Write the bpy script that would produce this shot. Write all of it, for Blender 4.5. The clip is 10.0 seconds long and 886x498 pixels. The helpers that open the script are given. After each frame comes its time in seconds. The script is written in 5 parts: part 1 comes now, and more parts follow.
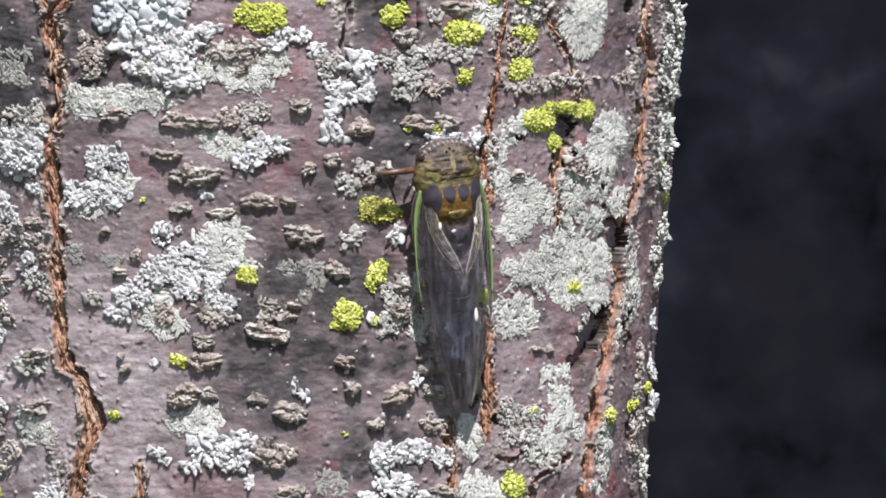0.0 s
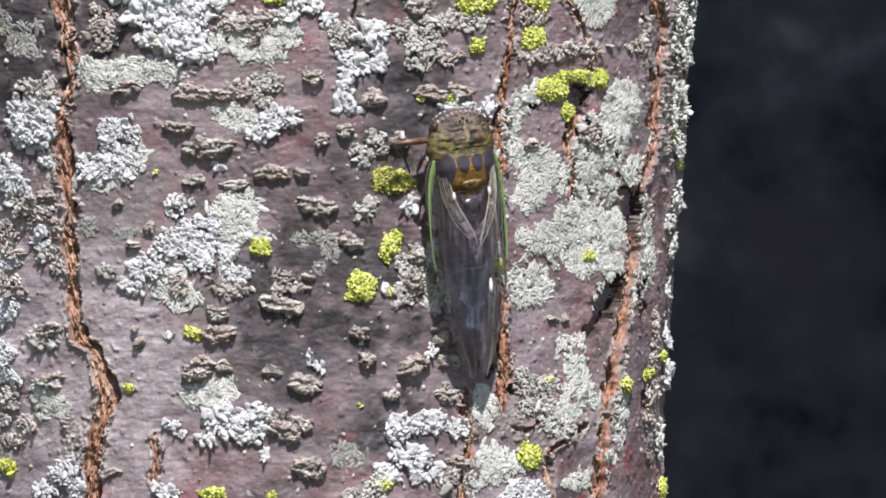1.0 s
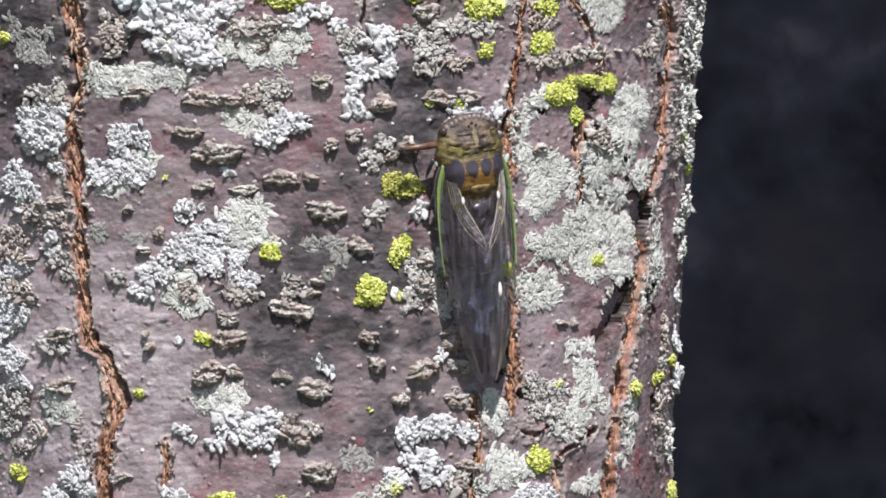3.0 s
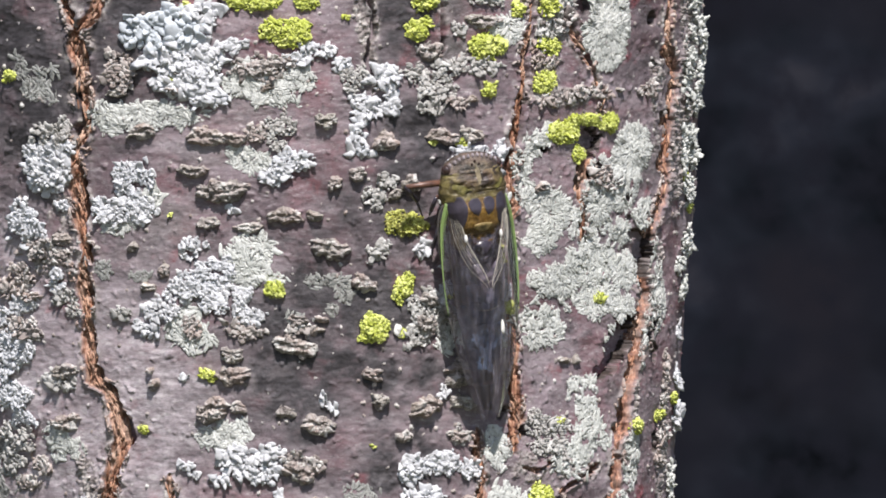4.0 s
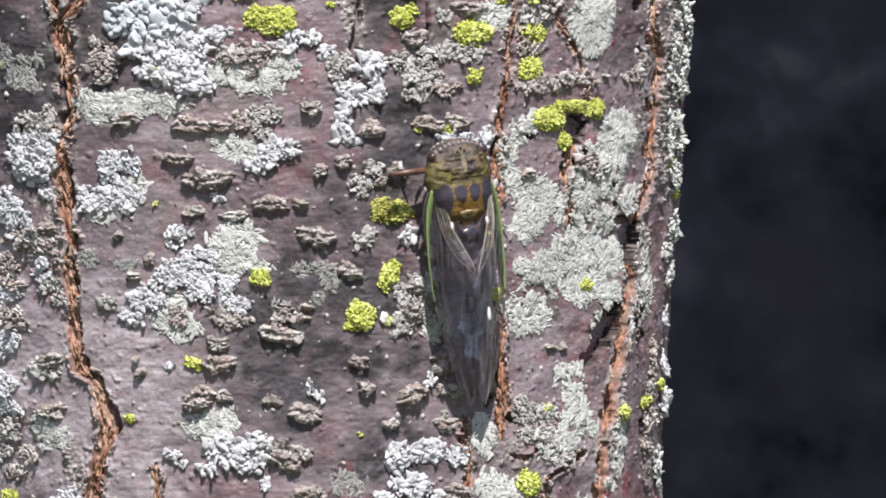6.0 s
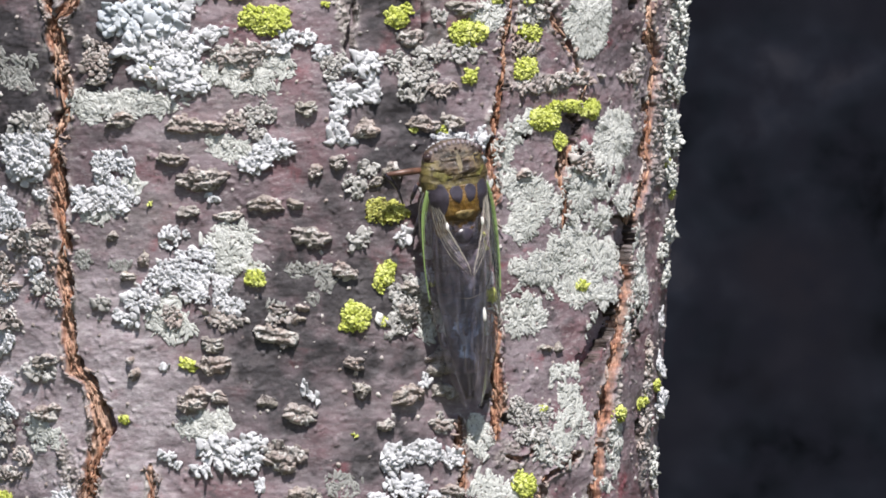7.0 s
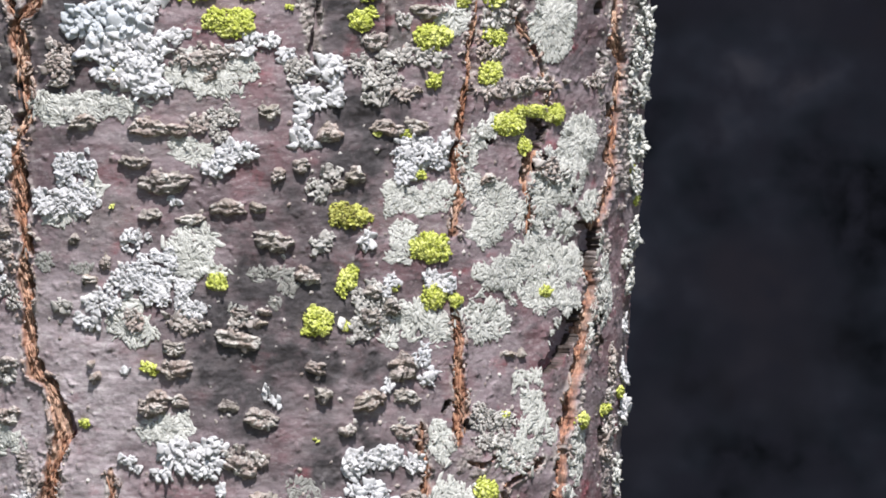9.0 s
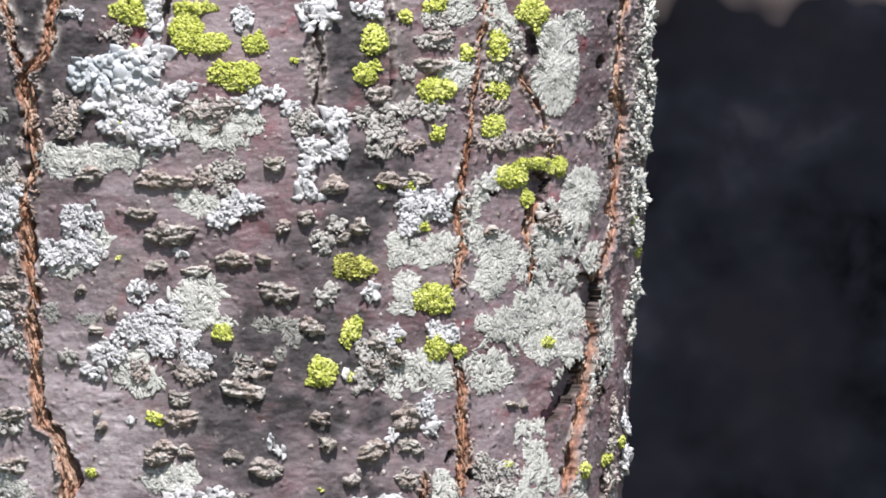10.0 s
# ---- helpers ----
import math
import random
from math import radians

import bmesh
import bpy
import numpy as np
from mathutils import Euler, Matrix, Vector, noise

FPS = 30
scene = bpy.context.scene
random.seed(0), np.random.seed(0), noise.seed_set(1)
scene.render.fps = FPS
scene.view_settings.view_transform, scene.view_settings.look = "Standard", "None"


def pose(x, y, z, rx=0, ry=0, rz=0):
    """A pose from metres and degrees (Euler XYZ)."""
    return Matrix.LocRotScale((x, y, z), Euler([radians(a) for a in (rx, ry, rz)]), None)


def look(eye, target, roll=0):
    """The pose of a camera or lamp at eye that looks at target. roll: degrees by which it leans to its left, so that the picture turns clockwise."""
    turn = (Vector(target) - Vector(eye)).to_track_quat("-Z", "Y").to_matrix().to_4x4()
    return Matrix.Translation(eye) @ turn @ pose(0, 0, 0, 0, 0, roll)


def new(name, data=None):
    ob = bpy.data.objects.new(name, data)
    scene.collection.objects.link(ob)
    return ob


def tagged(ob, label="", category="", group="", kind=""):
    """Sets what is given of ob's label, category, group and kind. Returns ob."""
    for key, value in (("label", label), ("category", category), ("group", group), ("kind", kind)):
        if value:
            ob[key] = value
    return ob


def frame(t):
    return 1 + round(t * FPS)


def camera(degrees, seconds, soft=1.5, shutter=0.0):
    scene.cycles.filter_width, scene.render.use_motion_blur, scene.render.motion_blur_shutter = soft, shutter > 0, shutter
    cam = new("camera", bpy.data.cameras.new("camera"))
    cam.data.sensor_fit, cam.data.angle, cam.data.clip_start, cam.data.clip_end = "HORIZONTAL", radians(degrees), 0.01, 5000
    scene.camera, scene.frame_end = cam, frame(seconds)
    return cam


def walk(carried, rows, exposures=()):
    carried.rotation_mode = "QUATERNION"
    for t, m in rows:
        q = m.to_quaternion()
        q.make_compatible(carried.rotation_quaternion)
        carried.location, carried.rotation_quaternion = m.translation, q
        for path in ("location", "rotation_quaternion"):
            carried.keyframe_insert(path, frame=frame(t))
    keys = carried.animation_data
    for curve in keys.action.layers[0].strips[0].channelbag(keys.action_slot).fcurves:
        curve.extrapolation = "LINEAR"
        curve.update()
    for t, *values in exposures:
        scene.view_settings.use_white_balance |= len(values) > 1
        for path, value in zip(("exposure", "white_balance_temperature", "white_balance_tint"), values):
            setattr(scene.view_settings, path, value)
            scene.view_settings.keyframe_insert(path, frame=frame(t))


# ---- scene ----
# camera: hand-held long lens, standing about 1.3 m from the trunk
Z0 = 1.35          # height of the lens above the ground
MM = 0.001


def aim(tx, tz, roll, d):
    return look((0, -d, Z0), (tx * MM, 0, Z0 + tz * MM), roll)


DIST = 1.28
WIDE = 2 * math.degrees(math.atan(0.0784 / DIST))
cam = camera(WIDE, 10.0, soft=1.8, shutter=0.06)
walk(cam, [
    (0.0, aim(-4.55, -9.93, 0.38, 1.2737)),
    (0.5, aim(-3.52, -13.56, 0.28, 1.2718)),
    (1.0, aim(-7.04, -15.19, -0.08, 1.2698)),
    (1.5, aim(-5.97, -14.39, -0.23, 1.2679)),
    (2.0, aim(-8.08, -14.77, -0.17, 1.2655)),
    (2.2, aim(-9.12, -15.95, -0.20, 1.2655)),
    (3.3, aim(-8.52, -11.69, -0.24, 1.2742)),
    (3.5, aim(-9.03, -8.89, -0.18, 1.2742)),
    (4.0, aim(-9.18, -7.73, -0.16, 1.2805)),
    (4.5, aim(-8.05, -6.62, -0.16, 1.2837)),
    (5.0, aim(-7.72, -8.10, -0.21, 1.2822)),
    (5.2, aim(-7.57, -10.00, -0.23, 1.2822)),
    (6.3, aim(-6.38, -9.98, -0.45, 1.2760)),
    (6.5, aim(-6.21, -10.00, -0.45, 1.2748)),
    (7.0, aim(-5.88, -9.90, -0.41, 1.2741)),
    (7.5, aim(-4.45, -9.36, -0.36, 1.2718)),
    (8.0, aim(-1.18, -12.08, -0.33, 1.2681)),
    (8.5, aim(-1.21, -10.91, -0.20, 1.2679)),
    (9.0, aim(0.59, -9.07, -0.05, 1.2682)),
    (9.5, aim(-1.20, -2.08, 0.07, 1.2729)),
    (10.0, aim(0.00, 0.00, 0.00, 1.2800)),
], exposures=[(0.0, 0.77, 6500, 13), (10.0, 0.77, 6500, 13)])

# world and sun: clear midday, the sun high in front of the bark and a little to its right
SUN = Vector((0.08, -0.58, 0.80)).normalized()
world = bpy.data.worlds.new("sky")
scene.world = world
world.use_nodes = True
wn = world.node_tree
sky = wn.nodes.new("ShaderNodeTexSky")
sky.sky_type = "NISHITA"
sky.sun_disc = False
sky.sun_elevation = math.asin(SUN.z)
sky.sun_rotation = math.atan2(SUN.x, SUN.y)
wn.links.new(sky.outputs["Color"], wn.nodes["Background"].inputs["Color"])
wn.nodes["Background"].inputs["Strength"].default_value = 0.07
sun = new("sun", bpy.data.lights.new("sun", "SUN"))
sun.data.energy = 4.6
sun.data.angle = radians(0.53)
sun.data.color = (1.0, 0.965, 0.925)
sun.matrix_world = look((0, 0, 5), Vector((0, 0, 5)) - SUN)


# ---------------------------------------------------------------- materials
class Mat:
    """A small node-tree writer."""

    def __init__(self, name):
        self.m = bpy.data.materials.new(name)
        self.m.use_nodes = True
        self.t = self.m.node_tree
        self.bsdf = self.t.nodes["Principled BSDF"]
        self.out = self.t.nodes["Material Output"]

    def node(self, kind, **values):
        n = self.t.nodes.new(kind)
        for k, v in values.items():
            if k in n.inputs:
                n.inputs[k].default_value = v
        return n

    def link(self, a, b):
        self.t.links.new(a, b)

    def coords(self, scale=(1, 1, 1)):
        c = self.node("ShaderNodeTexCoord")
        mp = self.node("ShaderNodeMapping")
        mp.inputs["Scale"].default_value = scale
        self.link(c.outputs["Object"], mp.inputs["Vector"])
        return mp.outputs["Vector"]

    def noise(self, vec, scale, detail=4.0, rough=0.6):
        n = self.node("ShaderNodeTexNoise", Scale=scale, Detail=detail, Roughness=rough)
        self.link(vec, n.inputs["Vector"])
        return n.outputs["Fac"]

    def ramp(self, fac, *stops):
        r = self.node("ShaderNodeValToRGB")
        el = r.color_ramp.elements
        while len(el) < len(stops):
            el.new(0.5)
        for e, (p, c) in zip(el, stops):
            e.position = p
            e.color = (*c, 1) if len(c) == 3 else c
        self.link(fac, r.inputs["Fac"])
        return r.outputs["Color"]

    def mix(self, fac, a, b, mode="MIX"):
        n = self.node("ShaderNodeMix")
        n.data_type = "RGBA"
        n.blend_type = mode
        for sock, val in ((n.inputs[0], fac), (n.inputs[6], a), (n.inputs[7], b)):
            if isinstance(val, (int, float)):
                sock.default_value = val
            elif isinstance(val, tuple):
                sock.default_value = (*val, 1)
            else:
                self.link(val, sock)
        return n.outputs[2]

    def attr(self, name):
        n = self.node("ShaderNodeAttribute")
        n.attribute_name = name
        return n.outputs["Fac"]

    def rand(self):
        return self.node("ShaderNodeObjectInfo").outputs["Random"]

    def finish(self, color, rough=0.8, spec=0.3, bump=None, strength=0.3, dist=0.0002):
        b = self.bsdf
        if isinstance(color, tuple):
            b.inputs["Base Color"].default_value = (*color, 1)
        else:
            self.link(color, b.inputs["Base Color"])
        if isinstance(rough, (int, float)):
            b.inputs["Roughness"].default_value = rough
        else:
            self.link(rough, b.inputs["Roughness"])
        b.inputs["Specular IOR Level"].default_value = spec
        if bump is not None:
            n = self.node("ShaderNodeBump", Strength=strength, Distance=dist)
            self.link(bump, n.inputs["Height"])
            self.link(n.outputs["Normal"], b.inputs["Normal"])
        return self.m


def make_bark():
    m = Mat("bark")
    v = m.coords()
    wide = m.noise(v, 55, 5, 0.62)
    base = m.ramp(wide, (0.28, (0.086, 0.067, 0.074)), (0.46, (0.138, 0.104, 0.116)), (0.60, (0.186, 0.149, 0.164)), (0.78, (0.130, 0.099, 0.110)))
    red = m.ramp(m.noise(m.coords((1, 1, 1.3)), 75, 4, 0.6), (0.45, (0, 0, 0)), (0.64, (1, 1, 1)))
    base = m.mix(red, base, (0.158, 0.084, 0.096))
    deep = m.ramp(m.noise(m.coords((0.8, 0.8, 1.1)), 130, 5, 0.62), (0.585, (0, 0, 0)), (0.69, (1, 1, 1)))
    base = m.mix(deep, base, (0.215, 0.055, 0.068))
    # pale film of algae and dust in streaks along the trunk's girth
    film = m.ramp(m.noise(m.coords((1, 1, 2.3)), 65, 8, 0.74), (0.45, (0, 0, 0)), (0.70, (0.9, 0.9, 0.9)))
    base = m.mix(film, base, (0.315, 0.268, 0.287))
    green = m.ramp(m.noise(m.coords((1, 1, 1)), 48, 4, 0.65), (0.54, (0, 0, 0)), (0.74, (0.6, 0.6, 0.6)))
    base = m.mix(green, base, (0.150, 0.155, 0.140))
    flake = m.ramp(m.noise(m.coords((1, 1, 2.6)), 650, 6, 0.78), (0.53, (0, 0, 0)), (0.67, (0.85, 0.85, 0.85)))
    base = m.mix(flake, base, (0.36, 0.33, 0.335))
    scuff = m.ramp(m.noise(m.coords((1, 1, 1.6)), 210, 7, 0.76), (0.34, (0.9, 0.9, 0.9)), (0.46, (0, 0, 0)))
    base = m.mix(scuff, base, (0.075, 0.062, 0.068))
    speck = m.ramp(m.noise(m.coords((1, 1, 1.2)), 420, 3, 0.5), (0.70, (0, 0, 0)), (0.74, (0.8, 0.8, 0.8)))
    base = m.mix(speck, base, (0.50, 0.48, 0.46))
    dark = m.ramp(m.noise(v, 420, 5, 0.72), (0.30, (1, 1, 1)), (0.42, (0, 0, 0)))
    base = m.mix(dark, base, (0.070, 0.060, 0.064))
    # veil of pale dust, and mottled dark patches
    veil = m.mix(1.0, m.attr("veil"), m.ramp(m.noise(m.coords((1, 1, 1.9)), 150, 7, 0.75), (0.34, (0.3, 0.3, 0.3)), (0.58, (1, 1, 1))), "MULTIPLY")
    base = m.mix(veil, base, m.ramp(m.noise(m.coords((1, 1, 2.6)), 480, 6, 0.78), (0.36, (0.27, 0.235, 0.25)), (0.50, (0.42, 0.372, 0.395)), (0.62, (0.60, 0.56, 0.57))))
    dark_patch = m.mix(1.0, m.attr("dark_patch"), m.ramp(m.noise(v, 170, 6, 0.7), (0.30, (0.45, 0.45, 0.45)), (0.48, (1, 1, 1))), "MULTIPLY")
    base = m.mix(dark_patch, base, m.ramp(m.noise(m.coords((1, 1, 1.6)), 260, 6, 0.72), (0.36, (0.022, 0.020, 0.022)), (0.52, (0.050, 0.045, 0.049)), (0.68, (0.105, 0.096, 0.101))))
    # corky inner bark in the fissures
    fib = m.noise(m.coords((1, 1, 0.30)), 1300, 6, 0.72)
    cork = m.ramp(fib, (0.38, (0.040, 0.019, 0.015)), (0.47, (0.17, 0.074, 0.048)), (0.57, (0.33, 0.160, 0.100)), (0.70, (0.58, 0.42, 0.34)))
    patch = m.ramp(m.noise(v, 240, 4, 0.65), (0.48, (0, 0, 0)), (0.66, (0.6, 0.6, 0.6)))
    cork = m.mix(patch, cork, (0.33, 0.235, 0.185))
    crumb = m.ramp(m.noise(m.coords((1, 1, 0.25)), 700, 5, 0.72), (0.36, (0.9, 0.9, 0.9)), (0.45, (0, 0, 0)))
    cork = m.mix(crumb, cork, (0.090, 0.050, 0.038))
    tan = m.mix(1.0, m.attr("tanned"), m.ramp(m.noise(v, 320, 5, 0.7), (0.38, (0.1, 0.1, 0.1)), (0.58, (0.6, 0.6, 0.6))), "MULTIPLY")
    cork = m.mix(tan, cork, (0.43, 0.31, 0.24))
    base = m.mix(m.attr("cork"), base, cork)
    # rotted holes: dark wood, with the shade inside them painted into the colour
    base = m.mix(m.attr("rot_shade"), base, m.ramp(m.noise(v, 900, 4, 0.7), (0.35, (0.016, 0.012, 0.011)), (0.65, (0.050, 0.036, 0.030))))
    base = m.mix(m.attr("scab"), base, m.ramp(m.noise(v, 700, 5, 0.75), (0.34, (0.11, 0.094, 0.09)), (0.48, (0.24, 0.21, 0.20)), (0.60, (0.42, 0.40, 0.375)), (0.74, (0.56, 0.55, 0.52))))
    h = m.noise(m.coords((1, 1, 1.7)), 2000, 6, 0.75)
    return m.finish(base, 0.6, 0.35, h, 0.45, 0.00025)


def make_lichen(name, low, mid, high, tip, scale=700, bump=0.45):
    m = Mat(name)
    v = m.coords()
    each = m.node("ShaderNodeNewGeometry").outputs["Random Per Island"]
    c = m.ramp(each, (0.0, low), (0.30, mid), (0.75, high), (1.0, mid))
    c = m.mix(m.ramp(m.noise(v, scale, 5, 0.65), (0.34, (0.55, 0.55, 0.55)), (0.52, (0, 0, 0))), c, low)
    c = m.mix(m.ramp(m.noise(v, 120, 3, 0.6), (0.46, (0, 0, 0)), (0.70, (0.7, 0.7, 0.7))), c, tip)
    h = m.noise(v, 1300, 5, 0.72)
    return m.finish(c, 0.88, 0.15, h, bump, 0.0003)


def make_wart():
    m = Mat("lenticel_cork")
    v = m.coords((1, 1, 2.0))
    c = m.ramp(m.noise(v, 400, 6, 0.72), (0.34, (0.075, 0.063, 0.060)), (0.46, (0.20, 0.175, 0.165)), (0.56, (0.35, 0.315, 0.30)), (0.70, (0.56, 0.53, 0.505)))
    t = m.ramp(m.rand(), (0.0, (0.19, 0.175, 0.165)), (0.35, (0.25, 0.205, 0.19)), (0.55, (0.34, 0.235, 0.195)), (0.75, (0.28, 0.255, 0.245)), (1.0, (0.19, 0.19, 0.13)))
    c = m.mix(0.40, c, t)
    hue = m.ramp(m.noise(m.coords(), 210, 3, 0.6), (0.36, (0.30, 0.295, 0.235)), (0.5, (0.34, 0.315, 0.30)), (0.64, (0.46, 0.345, 0.285)))
    c = m.mix(0.35, c, hue)
    lip = m.mix(1.0, m.attr("lip"), m.ramp(m.noise(v, 260, 5, 0.7), (0.36, (0.25, 0.25, 0.25)), (0.58, (1, 1, 1))), "MULTIPLY")
    c = m.mix(lip, c, (0.56, 0.52, 0.49))
    fleck = m.ramp(m.noise(m.coords(), 330, 5, 0.7), (0.54, (0, 0, 0)), (0.62, (0.9, 0.9, 0.9)))
    c = m.mix(fleck, c, (0.54, 0.53, 0.505))
    crack = m.ramp(m.noise(m.coords((1, 1, 3.0)), 520, 5, 0.7), (0.36, (0.9, 0.9, 0.9)), (0.44, (0, 0, 0)))
    c = m.mix(crack, c, (0.055, 0.044, 0.040))
    return m.finish(c, 0.85, 0.2, m.noise(v, 1500, 6, 0.75), 0.9, 0.0004)


def plain(name, color, rough=0.5, spec=0.4, vary=0.25, scale=400, bump=0.2):
    m = Mat(name)
    v = m.coords()
    dark = tuple(c * (1 - vary) for c in color)
    pale = tuple(min(1, c * (1 + vary)) for c in color)
    n = m.noise(v, scale, 5, 0.65)
    c = m.ramp(n, (0.3, dark), (0.7, pale))
    return m.finish(c, rough, spec, m.noise(v, scale * 4, 4, 0.6), bump, 0.0001)


def shell(name, dark, pale, scale=330, rough=0.42):
    """Insect shell: two colours that run into one another, finely wrinkled."""
    m = Mat(name)
    v = m.coords()
    c = m.ramp(m.noise(v, scale, 5, 0.6), (0.40, dark), (0.60, pale))
    c = m.mix(m.ramp(m.noise(v, scale * 3, 4, 0.65), (0.36, (0.8, 0.8, 0.8)), (0.52, (0, 0, 0))), c, tuple(0.45 * x for x in dark))
    return m.finish(c, rough, 0.4, m.noise(v, scale * 5, 5, 0.7), 0.6, 0.0003)


def two_tone(name, dark, pale, inner_dark, inner_pale, cx, cy, rx, ry, scale=330, rough=0.4):
    """Insect shell whose middle (an uneven oval round cx, cy, millimetres) runs into another colour."""
    m = Mat(name)
    v = m.coords()
    n1, n2 = m.noise(v, scale, 5, 0.6), m.noise(v, scale * 3, 4, 0.65)
    a = m.ramp(n1, (0.40, dark), (0.60, pale))
    b = m.ramp(n1, (0.42, inner_dark), (0.58, inner_pale))
    tc = m.node("ShaderNodeTexCoord")
    mp = m.node("ShaderNodeMapping")
    mp.inputs["Location"].default_value = (-cx / rx, -cy / ry, 0)
    mp.inputs["Scale"].default_value = (1 / (rx * MM), 1 / (ry * MM), 0)
    m.link(tc.outputs["Object"], mp.inputs["Vector"])
    ln = m.node("ShaderNodeVectorMath")
    ln.operation = "LENGTH"
    m.link(mp.outputs["Vector"], ln.inputs[0])
    add = m.node("ShaderNodeMath")
    add.operation = "MULTIPLY_ADD"
    m.link(n2, add.inputs[0])
    add.inputs[1].default_value = 1.1
    m.link(ln.outputs["Value"], add.inputs[2])
    half = m.node("ShaderNodeMath")
    half.operation = "MULTIPLY"
    half.inputs[1].default_value = 0.5
    m.link(add.outputs[0], half.inputs[0])
    c = m.mix(m.ramp(half.outputs[0], (0.52, (1, 1, 1)), (0.86, (0, 0, 0))), a, b)
    c = m.mix(m.ramp(n2, (0.36, (0.8, 0.8, 0.8)), (0.50, (0, 0, 0))), c, tuple(0.5 * x for x in inner_dark))
    return m.finish(c, rough, 0.5, m.noise(v, scale * 4, 5, 0.7), 0.75, 0.0005)


def make_wing():
    m = Mat("wing_membrane")
    v = m.coords()
    along = m.coords((1, 0.10, 1))
    clear = m.node("ShaderNodeBsdfTransparent")
    m.link(m.ramp(m.noise(v, 260, 3, 0.5), (0.35, (0.93, 0.91, 0.92)), (0.65, (0.985, 0.98, 0.985))), clear.inputs["Color"])
    haze = m.node("ShaderNodeBsdfDiffuse")
    haze.inputs["Color"].default_value = (0.48, 0.44, 0.50, 1)
    veil = m.node("ShaderNodeMixShader")
    # the membrane is creased along its length
    m.link(m.ramp(m.noise(along, 1100, 4, 0.6), (0.38, (0.012, 0.012, 0.012)), (0.54, (0.048, 0.048, 0.048)), (0.70, (0.18, 0.18, 0.18))), veil.inputs[0])
    m.link(clear.outputs[0], veil.inputs[1])
    m.link(haze.outputs[0], veil.inputs[2])
    gloss = m.node("ShaderNodeBsdfGlossy", Roughness=0.20)
    gloss.inputs["Color"].default_value = (0.85, 0.9, 1.0, 1)
    n = m.node("ShaderNodeBump", Strength=0.9, Distance=0.0005)
    m.link(m.noise(along, 700, 3, 0.6), n.inputs["Height"])
    m.link(n.outputs["Normal"], gloss.inputs["Normal"])
    fr = m.node("ShaderNodeFresnel", IOR=1.17)
    mx = m.node("ShaderNodeMixShader")
    m.link(fr.outputs["Fac"], mx.inputs[0])
    m.link(veil.outputs[0], mx.inputs[1])
    m.link(gloss.outputs[0], mx.inputs[2])
    m.link(mx.outputs[0], m.out.inputs["Surface"])
    return m.m


def make_backdrop():
    m = Mat("shaded_woodland")
    v = m.coords()
    # near-black tones put the shade among the trees into the colour
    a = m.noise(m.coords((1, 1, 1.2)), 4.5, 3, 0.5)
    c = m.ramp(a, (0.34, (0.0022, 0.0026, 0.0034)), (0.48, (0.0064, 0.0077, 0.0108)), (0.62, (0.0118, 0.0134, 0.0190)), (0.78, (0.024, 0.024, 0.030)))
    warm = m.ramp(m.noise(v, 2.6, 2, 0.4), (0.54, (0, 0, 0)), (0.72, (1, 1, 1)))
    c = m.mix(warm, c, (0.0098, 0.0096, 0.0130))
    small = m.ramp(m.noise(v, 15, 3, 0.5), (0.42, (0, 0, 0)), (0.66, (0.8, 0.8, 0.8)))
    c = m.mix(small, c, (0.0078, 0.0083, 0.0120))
    # a clearing above the bank, its sunlight painted into the colour by height
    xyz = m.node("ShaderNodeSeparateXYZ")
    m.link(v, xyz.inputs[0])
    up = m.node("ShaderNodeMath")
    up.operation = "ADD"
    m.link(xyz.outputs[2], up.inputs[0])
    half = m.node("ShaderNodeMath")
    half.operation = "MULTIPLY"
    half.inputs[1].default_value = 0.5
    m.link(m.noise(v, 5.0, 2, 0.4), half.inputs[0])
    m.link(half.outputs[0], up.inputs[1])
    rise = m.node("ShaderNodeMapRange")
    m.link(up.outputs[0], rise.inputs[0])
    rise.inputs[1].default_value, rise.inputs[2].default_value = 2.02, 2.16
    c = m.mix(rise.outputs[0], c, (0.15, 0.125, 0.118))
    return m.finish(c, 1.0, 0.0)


def make_ground():
    m = Mat("leaf_litter")
    v = m.coords()
    c = m.ramp(m.noise(v, 9, 6, 0.7), (0.3, (0.045, 0.04, 0.03)), (0.5, (0.10, 0.085, 0.06)), (0.7, (0.07, 0.09, 0.035)))
    c = m.mix(m.ramp(m.noise(v, 0.6, 4, 0.6), (0.45, (0, 0, 0)), (0.65, (1, 1, 1))), c, (0.055, 0.075, 0.03))
    return m.finish(c, 0.95, 0.1, m.noise(v, 60, 5, 0.7), 0.6, 0.02)


BARK = make_bark()
PALE = make_lichen("pale_lichen", (0.35, 0.355, 0.365), (0.485, 0.49, 0.505), (0.58, 0.585, 0.60), (0.44, 0.455, 0.48), 400)
BLUISH = make_lichen("bluish_lichen", (0.32, 0.35, 0.38), (0.40, 0.435, 0.465), (0.49, 0.52, 0.55), (0.34, 0.37, 0.41), 300)
GREEN = make_lichen("grey_green_lichen", (0.31, 0.32, 0.30), (0.46, 0.468, 0.445), (0.565, 0.575, 0.55), (0.40, 0.415, 0.385), 600)
YELLOW = make_lichen("yellow_lichen", (0.21, 0.24, 0.036), (0.42, 0.46, 0.090), (0.66, 0.69, 0.26), (0.34, 0.385, 0.07), 600)
FADED = make_lichen("faded_yellow_lichen", (0.10, 0.085, 0.035), (0.32, 0.33, 0.06), (0.56, 0.57, 0.20), (0.15, 0.085, 0.045), 600)
